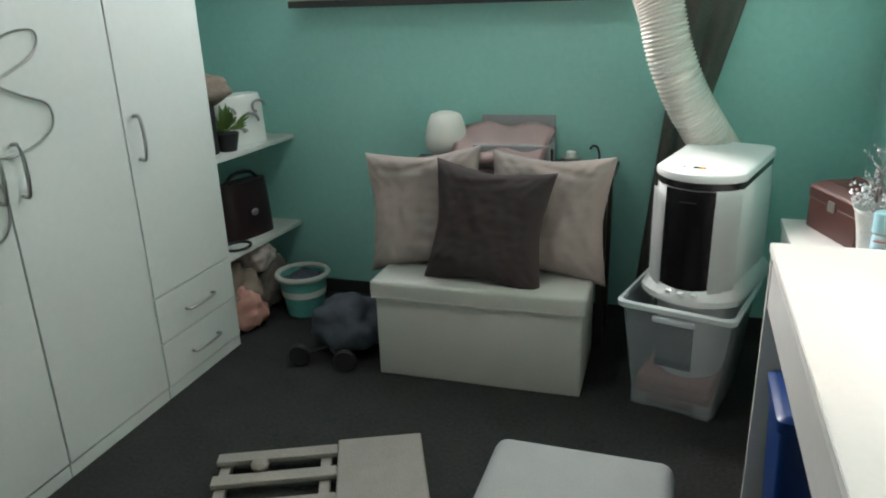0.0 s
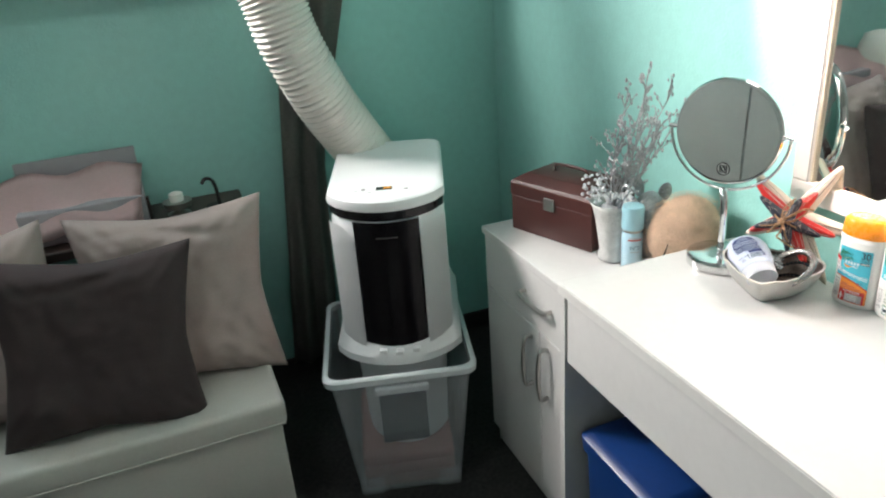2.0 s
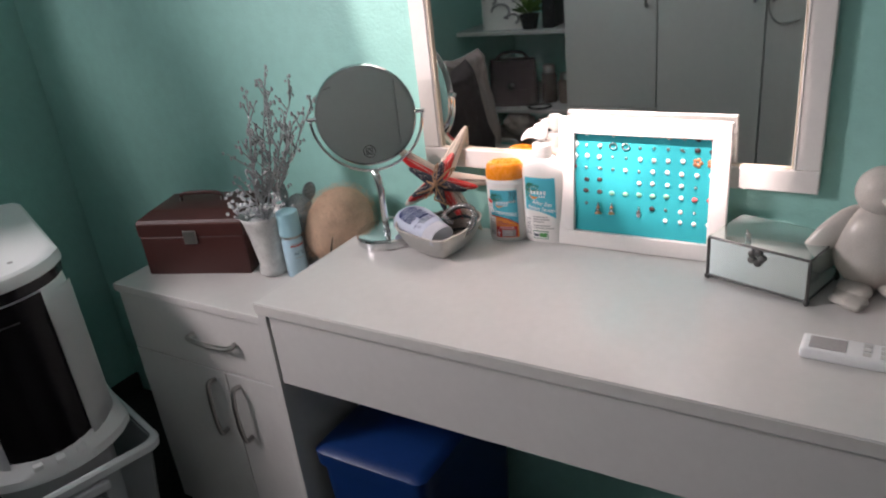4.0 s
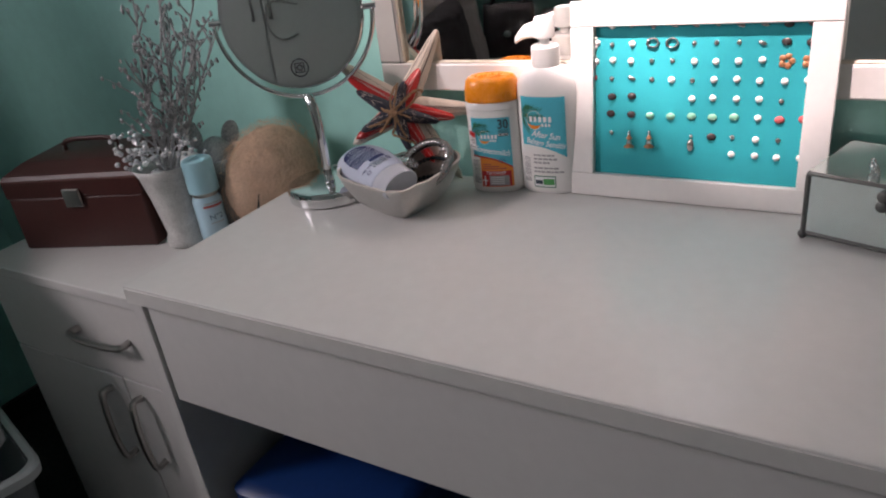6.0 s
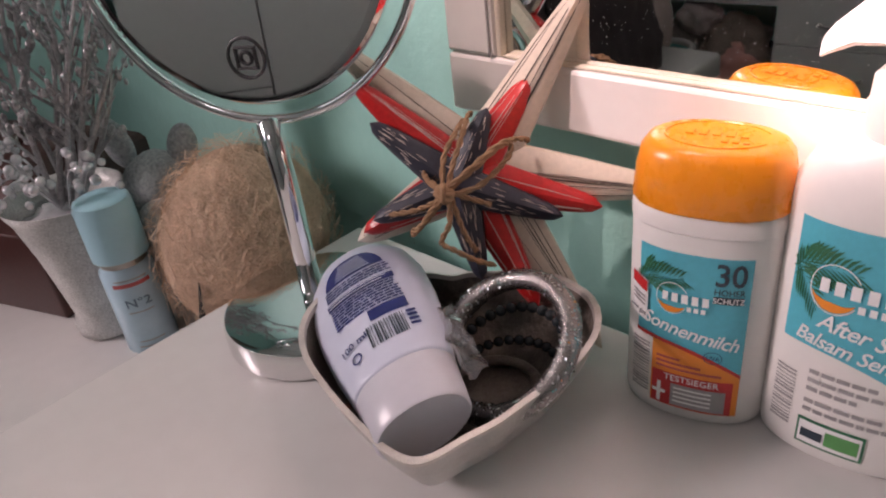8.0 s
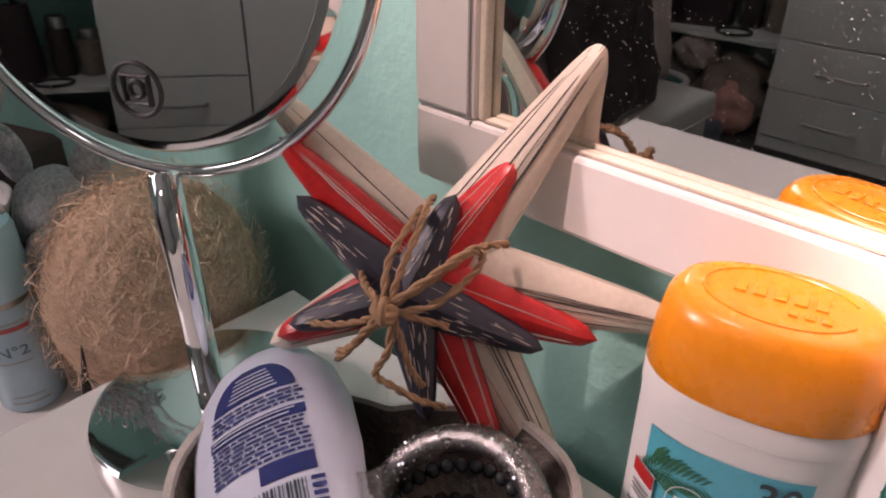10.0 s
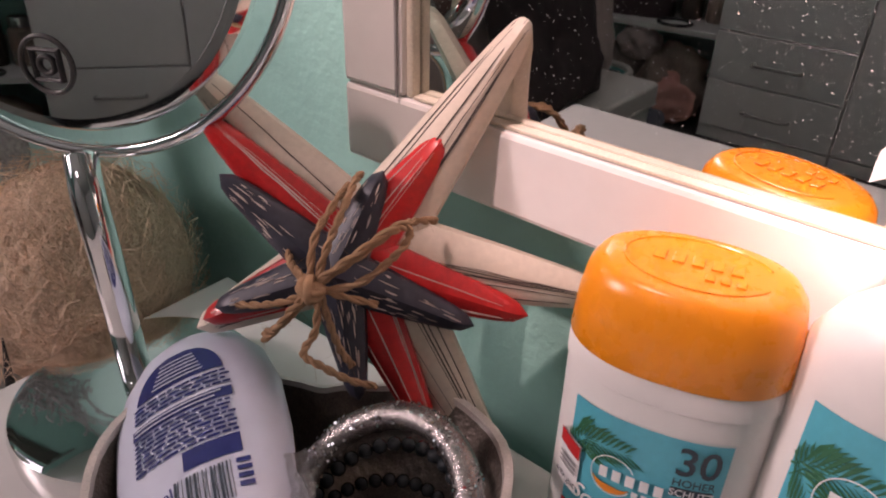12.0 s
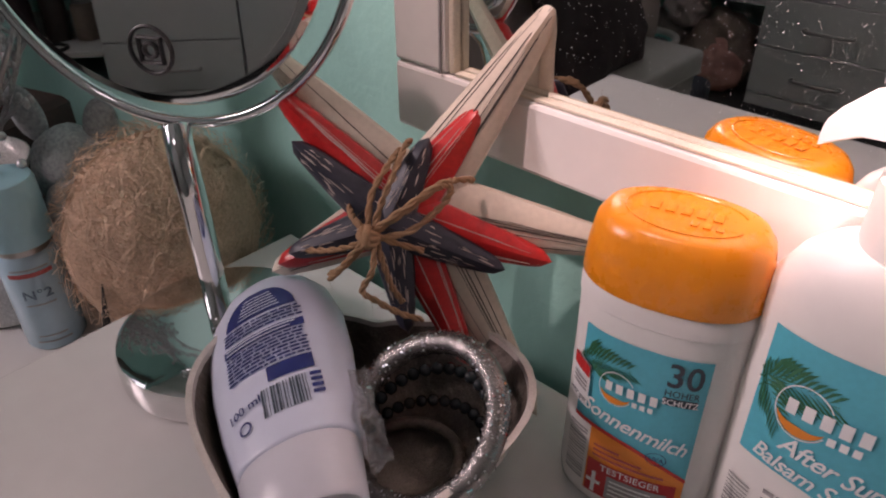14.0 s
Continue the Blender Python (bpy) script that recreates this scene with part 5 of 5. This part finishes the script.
def logo(S, parent, u, z, k, off=0.0011):
    """Maker's mark as plain shapes: a thin white ring, an orange crescent, two white bars."""
    ring, moon = [], []
    for i in range(36):
        a0, a1 = radians(30 + i * 9), radians(39 + i * 9)
        if i < 33:
            ring.append([(u + k * r * math.cos(a), z + k * r * math.sin(a)) for a, r in ((a0, 0.0107), (a1, 0.0107), (a1, 0.0102), (a0, 0.0102))])
    for i in range(14):
        a0, a1 = radians(195 + i * 10), radians(205 + i * 10)
        d0, d1 = (0.0035 * math.sin(math.pi * j / 14) for j in (i, i + 1))
        moon.append([(u + k * math.cos(a0) * 0.0098, z + k * math.sin(a0) * 0.0098), (u + k * math.cos(a1) * 0.0098, z + k * math.sin(a1) * 0.0098),
                     (u + k * math.cos(a1) * (0.0098 - d1), z + k * (math.sin(a1) * (0.0098 - d1 * 1.2))), (u + k * math.cos(a0) * (0.0098 - d0), z + k * (math.sin(a0) * (0.0098 - d0 * 1.2)))])
    part("logo_ring", S.shape(ring, off), PRINTWHITE, parent)
    part("logo_crescent", S.shape(moon, off), LABELORANGE, parent)
    w = 0.0062 * k
    for j in range(5):
        u0 = u - 0.006 * k + j * w
        part("logo_bar", S.rect(u0, u0 + w * 0.62, z - 0.0018 * k, z + 0.0042 * k, off + 0.0003, 3, 1), PRINTWHITE, parent)
    for j in range(3):
        u0 = u + 0.010 * k + j * 0.0042 * k
        part("logo_bar", S.rect(u0, u0 + 0.0027 * k, z - 0.0068 * k, z - 0.0036 * k, off + 0.0003, 3, 1), PRINTWHITE, parent)


def wave(S, u0, u1, low, high, off, n=24):
    """A label field whose lower edge follows low(s) and whose upper edge follows high(s)."""
    bm = bmesh.new()
    rows = []
    for i in range(n + 1):
        s = i / n
        u = u0 + (u1 - u0) * s
        a, b = low(s), high(s)
        rows.append([bm.verts.new(S.at(u, a + (b - a) * j / 6, off)) for j in range(7)])
    for a, b in zip(rows, rows[1:]):
        for j in range(6):
            bm.faces.new((a[j], b[j], b[j + 1], a[j + 1]))
    return bm


sun = thing("sunscreen_bottle", pose(0.366, -0.2915, DZ, 0, 0, -76) @ Matrix.Diagonal((0.955, 1, 1.08, 1)), "white sunscreen bottle with an orange cap and turquoise label", "bottle")
S = Surface([(0.0, 0.0320, 0.0195), (0.002, 0.0345, 0.0215), (0.008, 0.0355, 0.0225), (0.06, 0.0352, 0.0222), (0.096, 0.0352, 0.0222), (0.0985, 0.0348, 0.022), (0.0993, 0.0357, 0.0228), (0.1045, 0.0357, 0.0228), (0.1070, 0.034, 0.0215)], 2.35)
part("bottle_body", S.body(64), CREAMWHITE, sun, smooth=40)
K = Surface([(0.1075, 0.0350, 0.0228), (0.1085, 0.0357, 0.0234), (0.121, 0.0346, 0.0229), (0.129, 0.0328, 0.0214), (0.1325, 0.0300, 0.0192), (0.1338, 0.027, 0.017), (0.134, 0.020, 0.0125), (0.134, 0.001, 0.001)], 2.35)
cap = part("cap", K.body(64), ORANGE, sun, "glossy orange flip cap", 40)
rim = [(0.0225 * math.cos(t), 0.0142 * math.sin(t), 0.134) for t in np.linspace(0.4, 5.9, 44)]
part("embossed_ring", tube(rim, 0.0005, 6), ORANGE, cap)
for j in range(5):
    part("embossed_bar", boxes((-0.0135 + 0.0058 * j, -0.0098 + 0.0058 * j, -0.002, 0.0035, 0.134, 0.1347), bevel=0.0003), ORANGE, cap)
for j in range(3):
    part("embossed_bar", boxes((0.003 + 0.0045 * j, 0.0058 + 0.0045 * j, -0.0082, -0.0048, 0.134, 0.1347), bevel=0.0003), ORANGE, cap)
L0, L1 = -0.030, 0.026
lowline = lambda s: 0.046 - 0.018 * s + 0.006 * math.sin(2.6 * s)  # noqa: E731
part("label_turquoise", wave(S, L0, L1, lowline, lambda s: 0.0905, 0.0005), LABELBLUE, sun, "turquoise printed field")
part("label_orange", wave(S, -0.019, L1, lambda s: 0.008, lambda s: lowline((s * 0.045 + 0.011) / 0.056) - 0.0012, 0.0005), LABELORANGE, sun, "orange printed field")
part("label_stripe", wave(S, L0, L1, lambda s: lowline(s) - 0.0013, lambda s: lowline(s) + 0.0006, 0.0008), LABELRED, sun)
part("palm_leaf", S.shape(palm(-0.031, 0.074, 0.026, 24, 11, 2) + palm(-0.030, 0.068, 0.018, 62, 8, 3), 0.0009), LABELGREEN, sun, "green palm leaf print")
logo(S, sun, -0.010, 0.068, 0.74)
part("label_text", S.text("30", 0.0150, 0.0155, 0.0825, 0.0012), PRINTDARK, sun)
part("label_text", S.text("HOHER", 0.0042, 0.0155, 0.0748, 0.0012), PRINTDARK, sun)
part("label_plate", S.rect(0.0085, 0.0225, 0.0690, 0.0726, 0.0009, 5, 1), PRINTDARK, sun)
part("label_text", S.text("SCHUTZ", 0.0038, 0.0155, 0.0708, 0.0014), PRINTWHITE, sun)
part("label_text", S.text("Sonnenmilch", 0.0098, -0.001, 0.0515, 0.0012, -9, 0.95, 0.25), PRINTWHITE, sun)
part("label_text", S.text("UVA", 0.0032, 0.011, 0.0405, 0.0012), NAVY, sun)
part("label_ring", S.shape([[(0.011 + r * math.cos(a), 0.0405 + r * 0.75 * math.sin(a)) for a, r in ((q, 0.0045), (q + 0.4, 0.0045), (q + 0.4, 0.0041), (q, 0.0041))] for q in np.arange(0, 6.2, 0.4)], 0.001), NAVY, sun)
part("test_badge", S.patch(((-0.0335, 0.0545), (-0.0225, 0.052), (-0.0225, 0.073), (-0.0335, 0.0765)), 0.0014, 5, 3), PRINTWHITE, sun, "white test badge")
part("badge_head", S.patch(((-0.0333, 0.0708), (-0.0227, 0.0674), (-0.0227, 0.0728), (-0.0333, 0.0763)), 0.0019, 5, 1), LABELRED, sun)
part("label_text", S.text("sehr gut", 0.0034, -0.028, 0.0575, 0.0022, -14), PRINTDARK, sun)
for z in (0.0615, 0.0635, 0.0655):
    part("print_bar", S.patch(((-0.0325, z + 0.001), (-0.0235, z - 0.0015), (-0.0235, z - 0.0005), (-0.0325, z + 0.002)), 0.0019, 4, 1), PRINTGREY, sun)
for k in range(17):
    z = 0.012 + 0.0017 * k
    part("barcode_bar", S.rect(-0.0335, -0.0205, z, z + rnd.choice((0.0004, 0.0007, 0.0011)), 0.0006, 3, 1), PRINTGREY, sun)
part("seal_red", S.rect(-0.018, 0.0225, 0.0085, 0.0275, 0.0009, 8, 3), LABELRED, sun, "red test seal")
part("label_text", S.text("TESTSIEGER", 0.0048, 0.002, 0.0252, 0.0014, 0, 1.05), PRINTWHITE, sun)
part("seal_grey", S.rect(-0.0075, 0.019, 0.0095, 0.0220, 0.0012, 6, 2), PRINTGREY, sun)
part("seal_cross", join(S.rect(-0.0145, -0.0125, 0.0098, 0.0215, 0.0013, 2, 3), S.rect(-0.0170, -0.0100, 0.0150, 0.0170, 0.0014, 3, 1)), PRINTWHITE, sun)
for z, a, b in ((0.0325, -0.016, 0.006), (0.0298, -0.016, 0.016), (0.0352, -0.016, -0.004)):
    part("print_bar", S.rect(a, b, z, z + 0.0012, 0.0009, 6, 1), STONE_R, sun)
for z in (0.012, 0.0145, 0.017, 0.0195):
    part("print_bar", S.rect(-0.006, 0.012, z, z + 0.001, 0.0015, 5, 1), PRINTWHITE, sun)

aft = thing("after_sun_bottle", pose(0.376, -0.360, DZ, 0, 0, -86) @ Matrix.Diagonal((0.97, 0.9, 1.12, 1)), "white pump bottle of after sun balm with a turquoise label", "bottle")
S = Surface([(0.0, 0.0345, 0.0195), (0.002, 0.0372, 0.0218), (0.008, 0.0382, 0.0228), (0.07, 0.0388, 0.0230), (0.110, 0.0388, 0.0230), (0.120, 0.0375, 0.0225), (0.129, 0.032, 0.0205), (0.135, 0.0245, 0.0185), (0.1375, 0.019, 0.0172)], 2.2)
part("bottle_body", S.body(64), CREAMWHITE, aft, smooth=40)
part("collar", lathe([(0.0168, 0.1378), (0.0172, 0.140), (0.0168, 0.157), (0.0145, 0.1595), (0.006, 0.160)], 40), CREAMWHITE, aft, "white pump collar", 40)
part("stem", lathe([(0.0055, 0.160), (0.0055, 0.1655)], 20), CREAMWHITE, aft, smooth=40)
pump = part("pump_head", lathe([(0.010, 0.1656), (0.0125, 0.167), (0.0125, 0.183), (0.0105, 0.187), (0.001, 0.188)], 32), CREAMWHITE, aft, "white pump head", 40)
part("spout", loft([[(-x, y * w, z0 + z * h) for y, z in ((-1, 0), (-0.85, 0.8), (0, 1), (0.85, 0.8), (1, 0), (0, -0.25))] for x, w, z0, h in ((0.0, 0.011, 0.168, 0.0135), (0.015, 0.010, 0.169, 0.013), (0.025, 0.008, 0.168, 0.011), (0.033, 0.006, 0.164, 0.008), (0.036, 0.005, 0.162, 0.006))]), CREAMWHITE, pump, smooth=40)
L0, L1 = -0.033, 0.029
low2 = lambda s: 0.056 - 0.014 * s + 0.005 * math.sin(3.0 * s)  # noqa: E731
part("label_turquoise", wave(S, L0, L1, low2, lambda s: 0.109, 0.0005), LABELBLUE, aft, "turquoise printed field")
part("palm_leaf", S.shape(palm(-0.033, 0.088, 0.030, 22, 11, 5) + palm(-0.033, 0.092, 0.024, -38, 9, 6) + palm(-0.032, 0.084, 0.02, 62, 8, 8), 0.0009), LABELGREEN, aft, "green palm leaf print")
logo(S, aft, -0.012, 0.084, 0.98)
part("label_text", S.text("After Sun", 0.0100, 0.002, 0.0675, 0.0012, -7, 0.95, 0.25), PRINTWHITE, aft)
part("label_text", S.text("Balsam Sensitiv", 0.0092, 0.001, 0.0585, 0.0012, -7, 0.95, 0.25), PRINTWHITE, aft)
for k in range(16):
    z = 0.014 + 0.0018 * k
    part("barcode_bar", S.rect(-0.034, -0.0215, z, z + rnd.choice((0.0005, 0.0008, 0.0012)), 0.0006, 3, 1), PRINTGREY, aft)
for k, b in enumerate((0.008, 0.012, 0.006, 0.016, 0.018)):
    z = 0.044 - 0.0042 * k - (0.002 if k > 2 else 0)
    u = -0.016
    while u < b:
        w = rnd.uniform(0.003, 0.007)
        part("print_word", S.rect(u, u + w, z, z + 0.0020, 0.0006, 4, 1), PRINTGREY, aft)
        u += w + 0.001
part("seal_green", S.rect(-0.017, 0.012, 0.008, 0.0215, 0.0007, 6, 2), LABELGREEN, aft, "green seal frame")
part("seal_field", S.rect(-0.0158, 0.0108, 0.0092, 0.0203, 0.0010, 6, 2), PRINTWHITE, aft)
part("seal_leaf", S.rect(-0.004, 0.0098, 0.0112, 0.0185, 0.0013, 4, 2), LEAFGREEN, aft)
part("seal_mark", S.rect(-0.0145, -0.005, 0.012, 0.0165, 0.0013, 4, 1), PRINTDARK, aft)

# ---- earring display ----
LEANT = math.degrees(math.atan2(0.0195, 0.222))
jf = thing("earring_display", pose(0.3625, -0.5265, DZ + 0.0012, 0, 0, -90) @ pose(0, 0, 0, -LEANT), "white picture frame with earrings pinned on turquoise cloth", "picture frame")
W2, H = 0.1365, 0.222
for nm, dims in (("frame_rail", (-W2, W2, 0, 0.012, 0, 0.027)), ("frame_rail", (-W2, W2, 0, 0.012, H - 0.027, H)), ("frame_side", (-W2, -W2 + 0.027, 0, 0.012, 0.0272, H - 0.0272)), ("frame_side", (W2 - 0.027, W2, 0, 0.012, 0.0272, H - 0.0272))):
    part(nm, boxes(dims, bevel=0.0012), FRAMEWHITE, jf)
part("backing", boxes((-W2 + 0.0275, W2 - 0.0275, 0.007, 0.0115, 0.0275, H - 0.0275)), FELT, jf, "turquoise cloth backing")


def earring(kind, x, z):
    at_ = pose(x, 0.0068, z)
    if kind == "stud":
        part("earring", turned(blob(0.0028, 1, 0.7, 1), at_), SILVER, jf, smooth=0)
    elif kind == "pearl":
        part("earring", turned(blob(0.0036, 1, 0.8, 1), at_), CREAMWHITE, jf, smooth=0)
    elif kind == "bar":
        part("earring", turned(blob(0.0040, 1.2, 0.5, 0.6), at_ @ pose(0, 0, 0, 0, 20)), SILVER, jf, smooth=0)
    elif kind in ("green", "rose", "dark"):
        part("earring", turned(blob(0.0045, 1.1, 0.6, 0.9), at_), {"green": STONE_G, "rose": STONE_R, "dark": STONE_D}[kind], jf, smooth=0)
    elif kind == "heart":
        part("earring", turned(hoop(0.0055, 0.0012, 18), at_ @ pose(0, -0.001, 0, 90) @ Matrix.Diagonal((1.1, 0.85, 1, 1))), SILVER, jf, smooth=0)
    elif kind == "flower":
        part("earring", turned(join(*[turned(blob(0.0034, 1, 0.5, 1, 0, 2), pose(0.0048 * math.cos(a), 0, 0.0048 * math.sin(a))) for a in np.arange(0, 6.2, 1.2566)]), at_), STONE_O if z < 0.2 and x > 0.04 else CREAMWHITE, jf, smooth=0)
    elif kind == "tree":
        for k in range(4):
            part("earring", turned(lathe([(0.0022 + 0.0013 * k, 0), (0.0010, 0.0045)], 12), at_ @ pose(0, -0.004, -0.0048 * k)), STONE_O if k % 2 else SILVER, jf)
    elif kind == "drop":
        part("earring", join(turned(blob(0.0022), at_), turned(blob(0.0052, 0.75, 0.5, 1.4), at_ @ pose(0, -0.001, -0.010))), SILVER, jf, smooth=0)


PLAN = ((0.194, ".pssbbsbbddx".replace("x", "")), (0.176, "fspHHsssbdd"), (0.1575, "fppssppppFF"), (0.138, "rsbspsPPPPP"), (0.118, "pdd..ppppss"), (0.0985, "pddgggggPrr"), (0.0765, "sstt.odsPss"), (0.058, ".......pppp"))
CODE = {"s": "stud", "p": "pearl", "P": "pearl", "b": "bar", "g": "green", "r": "rose", "d": "dark", "H": "heart", "F": "flower", "f": "flower", "t": "tree", "o": "drop"}
for z, line in PLAN:
    for i, c_ in enumerate(line):
        if c_ in CODE:
            earring(CODE[c_], -0.112 + 0.0222 * i + rnd.uniform(-0.001, 0.001), z + rnd.uniform(-0.001, 0.001))

# ---- glass casket, penguin and the rest of the table ----
ck = thing("glass_casket", pose(0.338, -0.736, DZ, 0, 0, -107.5), "mirrored glass jewellery casket with dark metal edges", "casket")
bw, bd, bh = 0.0735, 0.050, 0.066
for nm, dims in (("front_pane", (-bw, bw, -bd, -bd + 0.003, 0.008, bh)), ("back_pane", (-bw, bw, bd - 0.003, bd, 0.008, bh)), ("side_pane", (-bw, -bw + 0.003, -bd + 0.0032, bd - 0.0032, 0.008, bh)), ("side_pane", (bw - 0.003, bw, -bd + 0.0032, bd - 0.0032, 0.008, bh)), ("bottom_pane", (-bw, bw, -bd, bd, 0.004, 0.0078))):
    part(nm, boxes(dims), PANE, ck)
lidp = part("lid", boxes((-bw, bw, -bd, bd, bh + 0.0005, bh + 0.004)), PANE, ck, "mirrored glass lid")
for sx_ in (-1, 1):
    for sy_ in (-1, 1):
        part("edge_strip", tube([(sx_ * bw, sy_ * bd, 0), (sx_ * bw, sy_ * bd, bh)], 0.0026, 8), LEAD, ck)
        part("foot", turned(blob(0.0045), pose(sx_ * bw, sy_ * bd, 0.0045)), LEAD, ck, smooth=0)
for z in (0.006, bh + 0.002):
    part("edge_strip", tube([(-bw, -bd, z), (bw, -bd, z), (bw, bd, z), (-bw, bd, z)], 0.0022, 8, closed=True), LEAD, ck)
part("flower_clasp", turned(join(*[turned(blob(0.0055, 1, 0.5, 1), pose(0.008 * math.cos(a), 0, 0.008 * math.sin(a))) for a in np.arange(0, 6.2, 1.2566)]), pose(0, -bd - 0.003, bh - 0.012)), LEAD, ck, "metal flower clasp", 0)
rg = thing("finger_ring", pose(0.312, -0.705, DZ + bh + 0.012, 70, 20, 10), "silver ring lying on the casket lid", "ring")
part("band", hoop(0.008, 0.0016, 28), SILVER, rg, smooth=0)
part("stone", turned(blob(0.0055, 1, 1, 0.8), pose(0.009, 0, 0)), SILVER, rg, smooth=0)

pg = join(turned(blob(0.062, 0.85, 1.0, 1.35, 0.03, 4), pose(0, 0, 0.082)), turned(blob(0.041, 0.95, 1.0, 1.02, 0.02, 4), pose(-0.008, 0, 0.185)),
          turned(blob(0.03, 0.45, 0.75, 2.2), pose(-0.002, 0.068, 0.105, 38)), turned(blob(0.03, 0.45, 0.75, 2.2), pose(-0.002, -0.066, 0.1, -30)),
          turned(blob(0.012, 1.5, 1.0, 0.9), pose(-0.048, 0.0, 0.180)), turned(blob(0.026, 1.3, 1.0, 0.5), pose(-0.035, 0.03, 0.0135)), turned(blob(0.026, 1.3, 1.0, 0.5), pose(-0.035, -0.03, 0.0135)))
ob = part("penguin_figurine", pg, CERAMIC, smooth=0)
ob.matrix_world = pose(0.352, -0.862, DZ, 0, 0, 18) @ Matrix.Diagonal((0.8, 0.85, 0.8, 1))
tagged(ob, "grey white glazed ceramic penguin figurine", "figurine")
rm = thing("remote_control", pose(0.152, -0.862, DZ, 0, 0, -1) @ Matrix.Diagonal((0.72, 1.02, 0.85, 1)), "white remote control with a grey display", "remote control")
part("remote_body", boxes((-0.029, 0.029, -0.063, 0.063, 0.0, 0.017), bevel=0.005, seg=3), AC_WHITE, rm, smooth=40)
part("display", boxes((-0.019, 0.019, 0.014, 0.054, 0.0165, 0.0178), bevel=0.0004), PRINTGREY, rm, "grey display window")
for i in range(3):
    for j in range(3):
        part("button", boxes((-0.019 + 0.0145 * i, -0.0095 + 0.0145 * i, -0.048 + 0.018 * j, -0.039 + 0.018 * j, 0.0165, 0.0185), bevel=0.0008), WHITE_EDGE, rm)
tb = thing("dropper_bottle", pose(0.31, -0.905, DZ), "small white bottle with a blue cap", "bottle")
part("bottle_body", lathe([(0.014, 0), (0.0155, 0.002), (0.0155, 0.045), (0.012, 0.055), (0.009, 0.06)], 28), CREAMWHITE, tb, smooth=40)
part("cap", lathe([(0.0095, 0.0603), (0.0095, 0.078), (0.007, 0.085), (0.001, 0.086)], 24), mat("blue cap", (0.01, 0.13, 0.42), 0.35), tb, "blue pointed cap", 40)
part("label_band", lathe([(0.0158, 0.012), (0.0158, 0.03)], 28, caps=(False, False)), STONE_R, tb)
cup = thing("cream_jar", pose(0.30, -0.97, DZ), "white cosmetic jar with a blue band", "jar")
part("jar_body", lathe([(0.030, 0), (0.034, 0.003), (0.035, 0.05), (0.033, 0.052)], 36), CREAMWHITE, cup, smooth=40)
part("band", lathe([(0.0352, 0.012), (0.0354, 0.02)], 36, caps=(False, False)), LABELBLUE, cup)
ob = part("seashell", blob(0.022, 1.3, 1.0, 0.35, 0.3, 3, 6), CERAMIC, smooth=0)
ob.matrix_world = pose(0.292, -0.842, DZ + 0.0075, 0, 0, 30)
tagged(ob, "pale flat seashell on the table", "seashell")

# ---- lamps that light the room ----
cl = thing("ceiling_lamp", pose(-1.0, -0.25, TOP), "round white ceiling lamp", "lamp")
part("rose", turned(lathe([(0.06, 0), (0.06, -0.02), (0.01, -0.03)], 28), pose(0, 0, 0)), STEEL, cl, smooth=40)
part("cord", tube([(0, 0, -0.03), (0, 0, -0.2)], 0.003, 6), BLACK, cl)
part("shade", lathe([(0.02, -0.2), (0.17, -0.215), (0.175, -0.22), (0.02, -0.206)], 36), LAMPWHITE, cl, "flat white shade", 40)
rl = thing("spot_rail", pose(-0.16, 0.0, TOP), "steel ceiling rail with three spots", "lamp")
part("rail", boxes((-0.02, 0.02, -0.55, 0.6, -0.03, 0), bevel=0.004), STEEL, rl)
for x, y, aim in ((0.06, -0.08, (-0.54, 0.22, 0.84)), (0.06, -0.21, (-0.54, 0.20, 0.84)), (0.06, -0.45, (-0.54, 0.17, 0.84))):
    tilt = Vector(aim).normalized()
    part("spot_shell", turned(lathe([(0.02, 0.10), (0.03, 0.08), (0.042, 0.02), (0.044, 0.0), (0.040, 0.001), (0.028, 0.078), (0.018, 0.097)], 28, caps=(False, False)), Matrix.Translation(Vector((x, y, -0.25)) - tilt * 0.02) @ tilt.to_track_quat("Z", "Y").to_matrix().to_4x4()), STEEL, rl, "steel spot shade", 40)
    part("arm", tube([(0, y, -0.03), Vector((x, y, -0.25)) + tilt * 0.08], 0.006, 8), STEEL, rl)
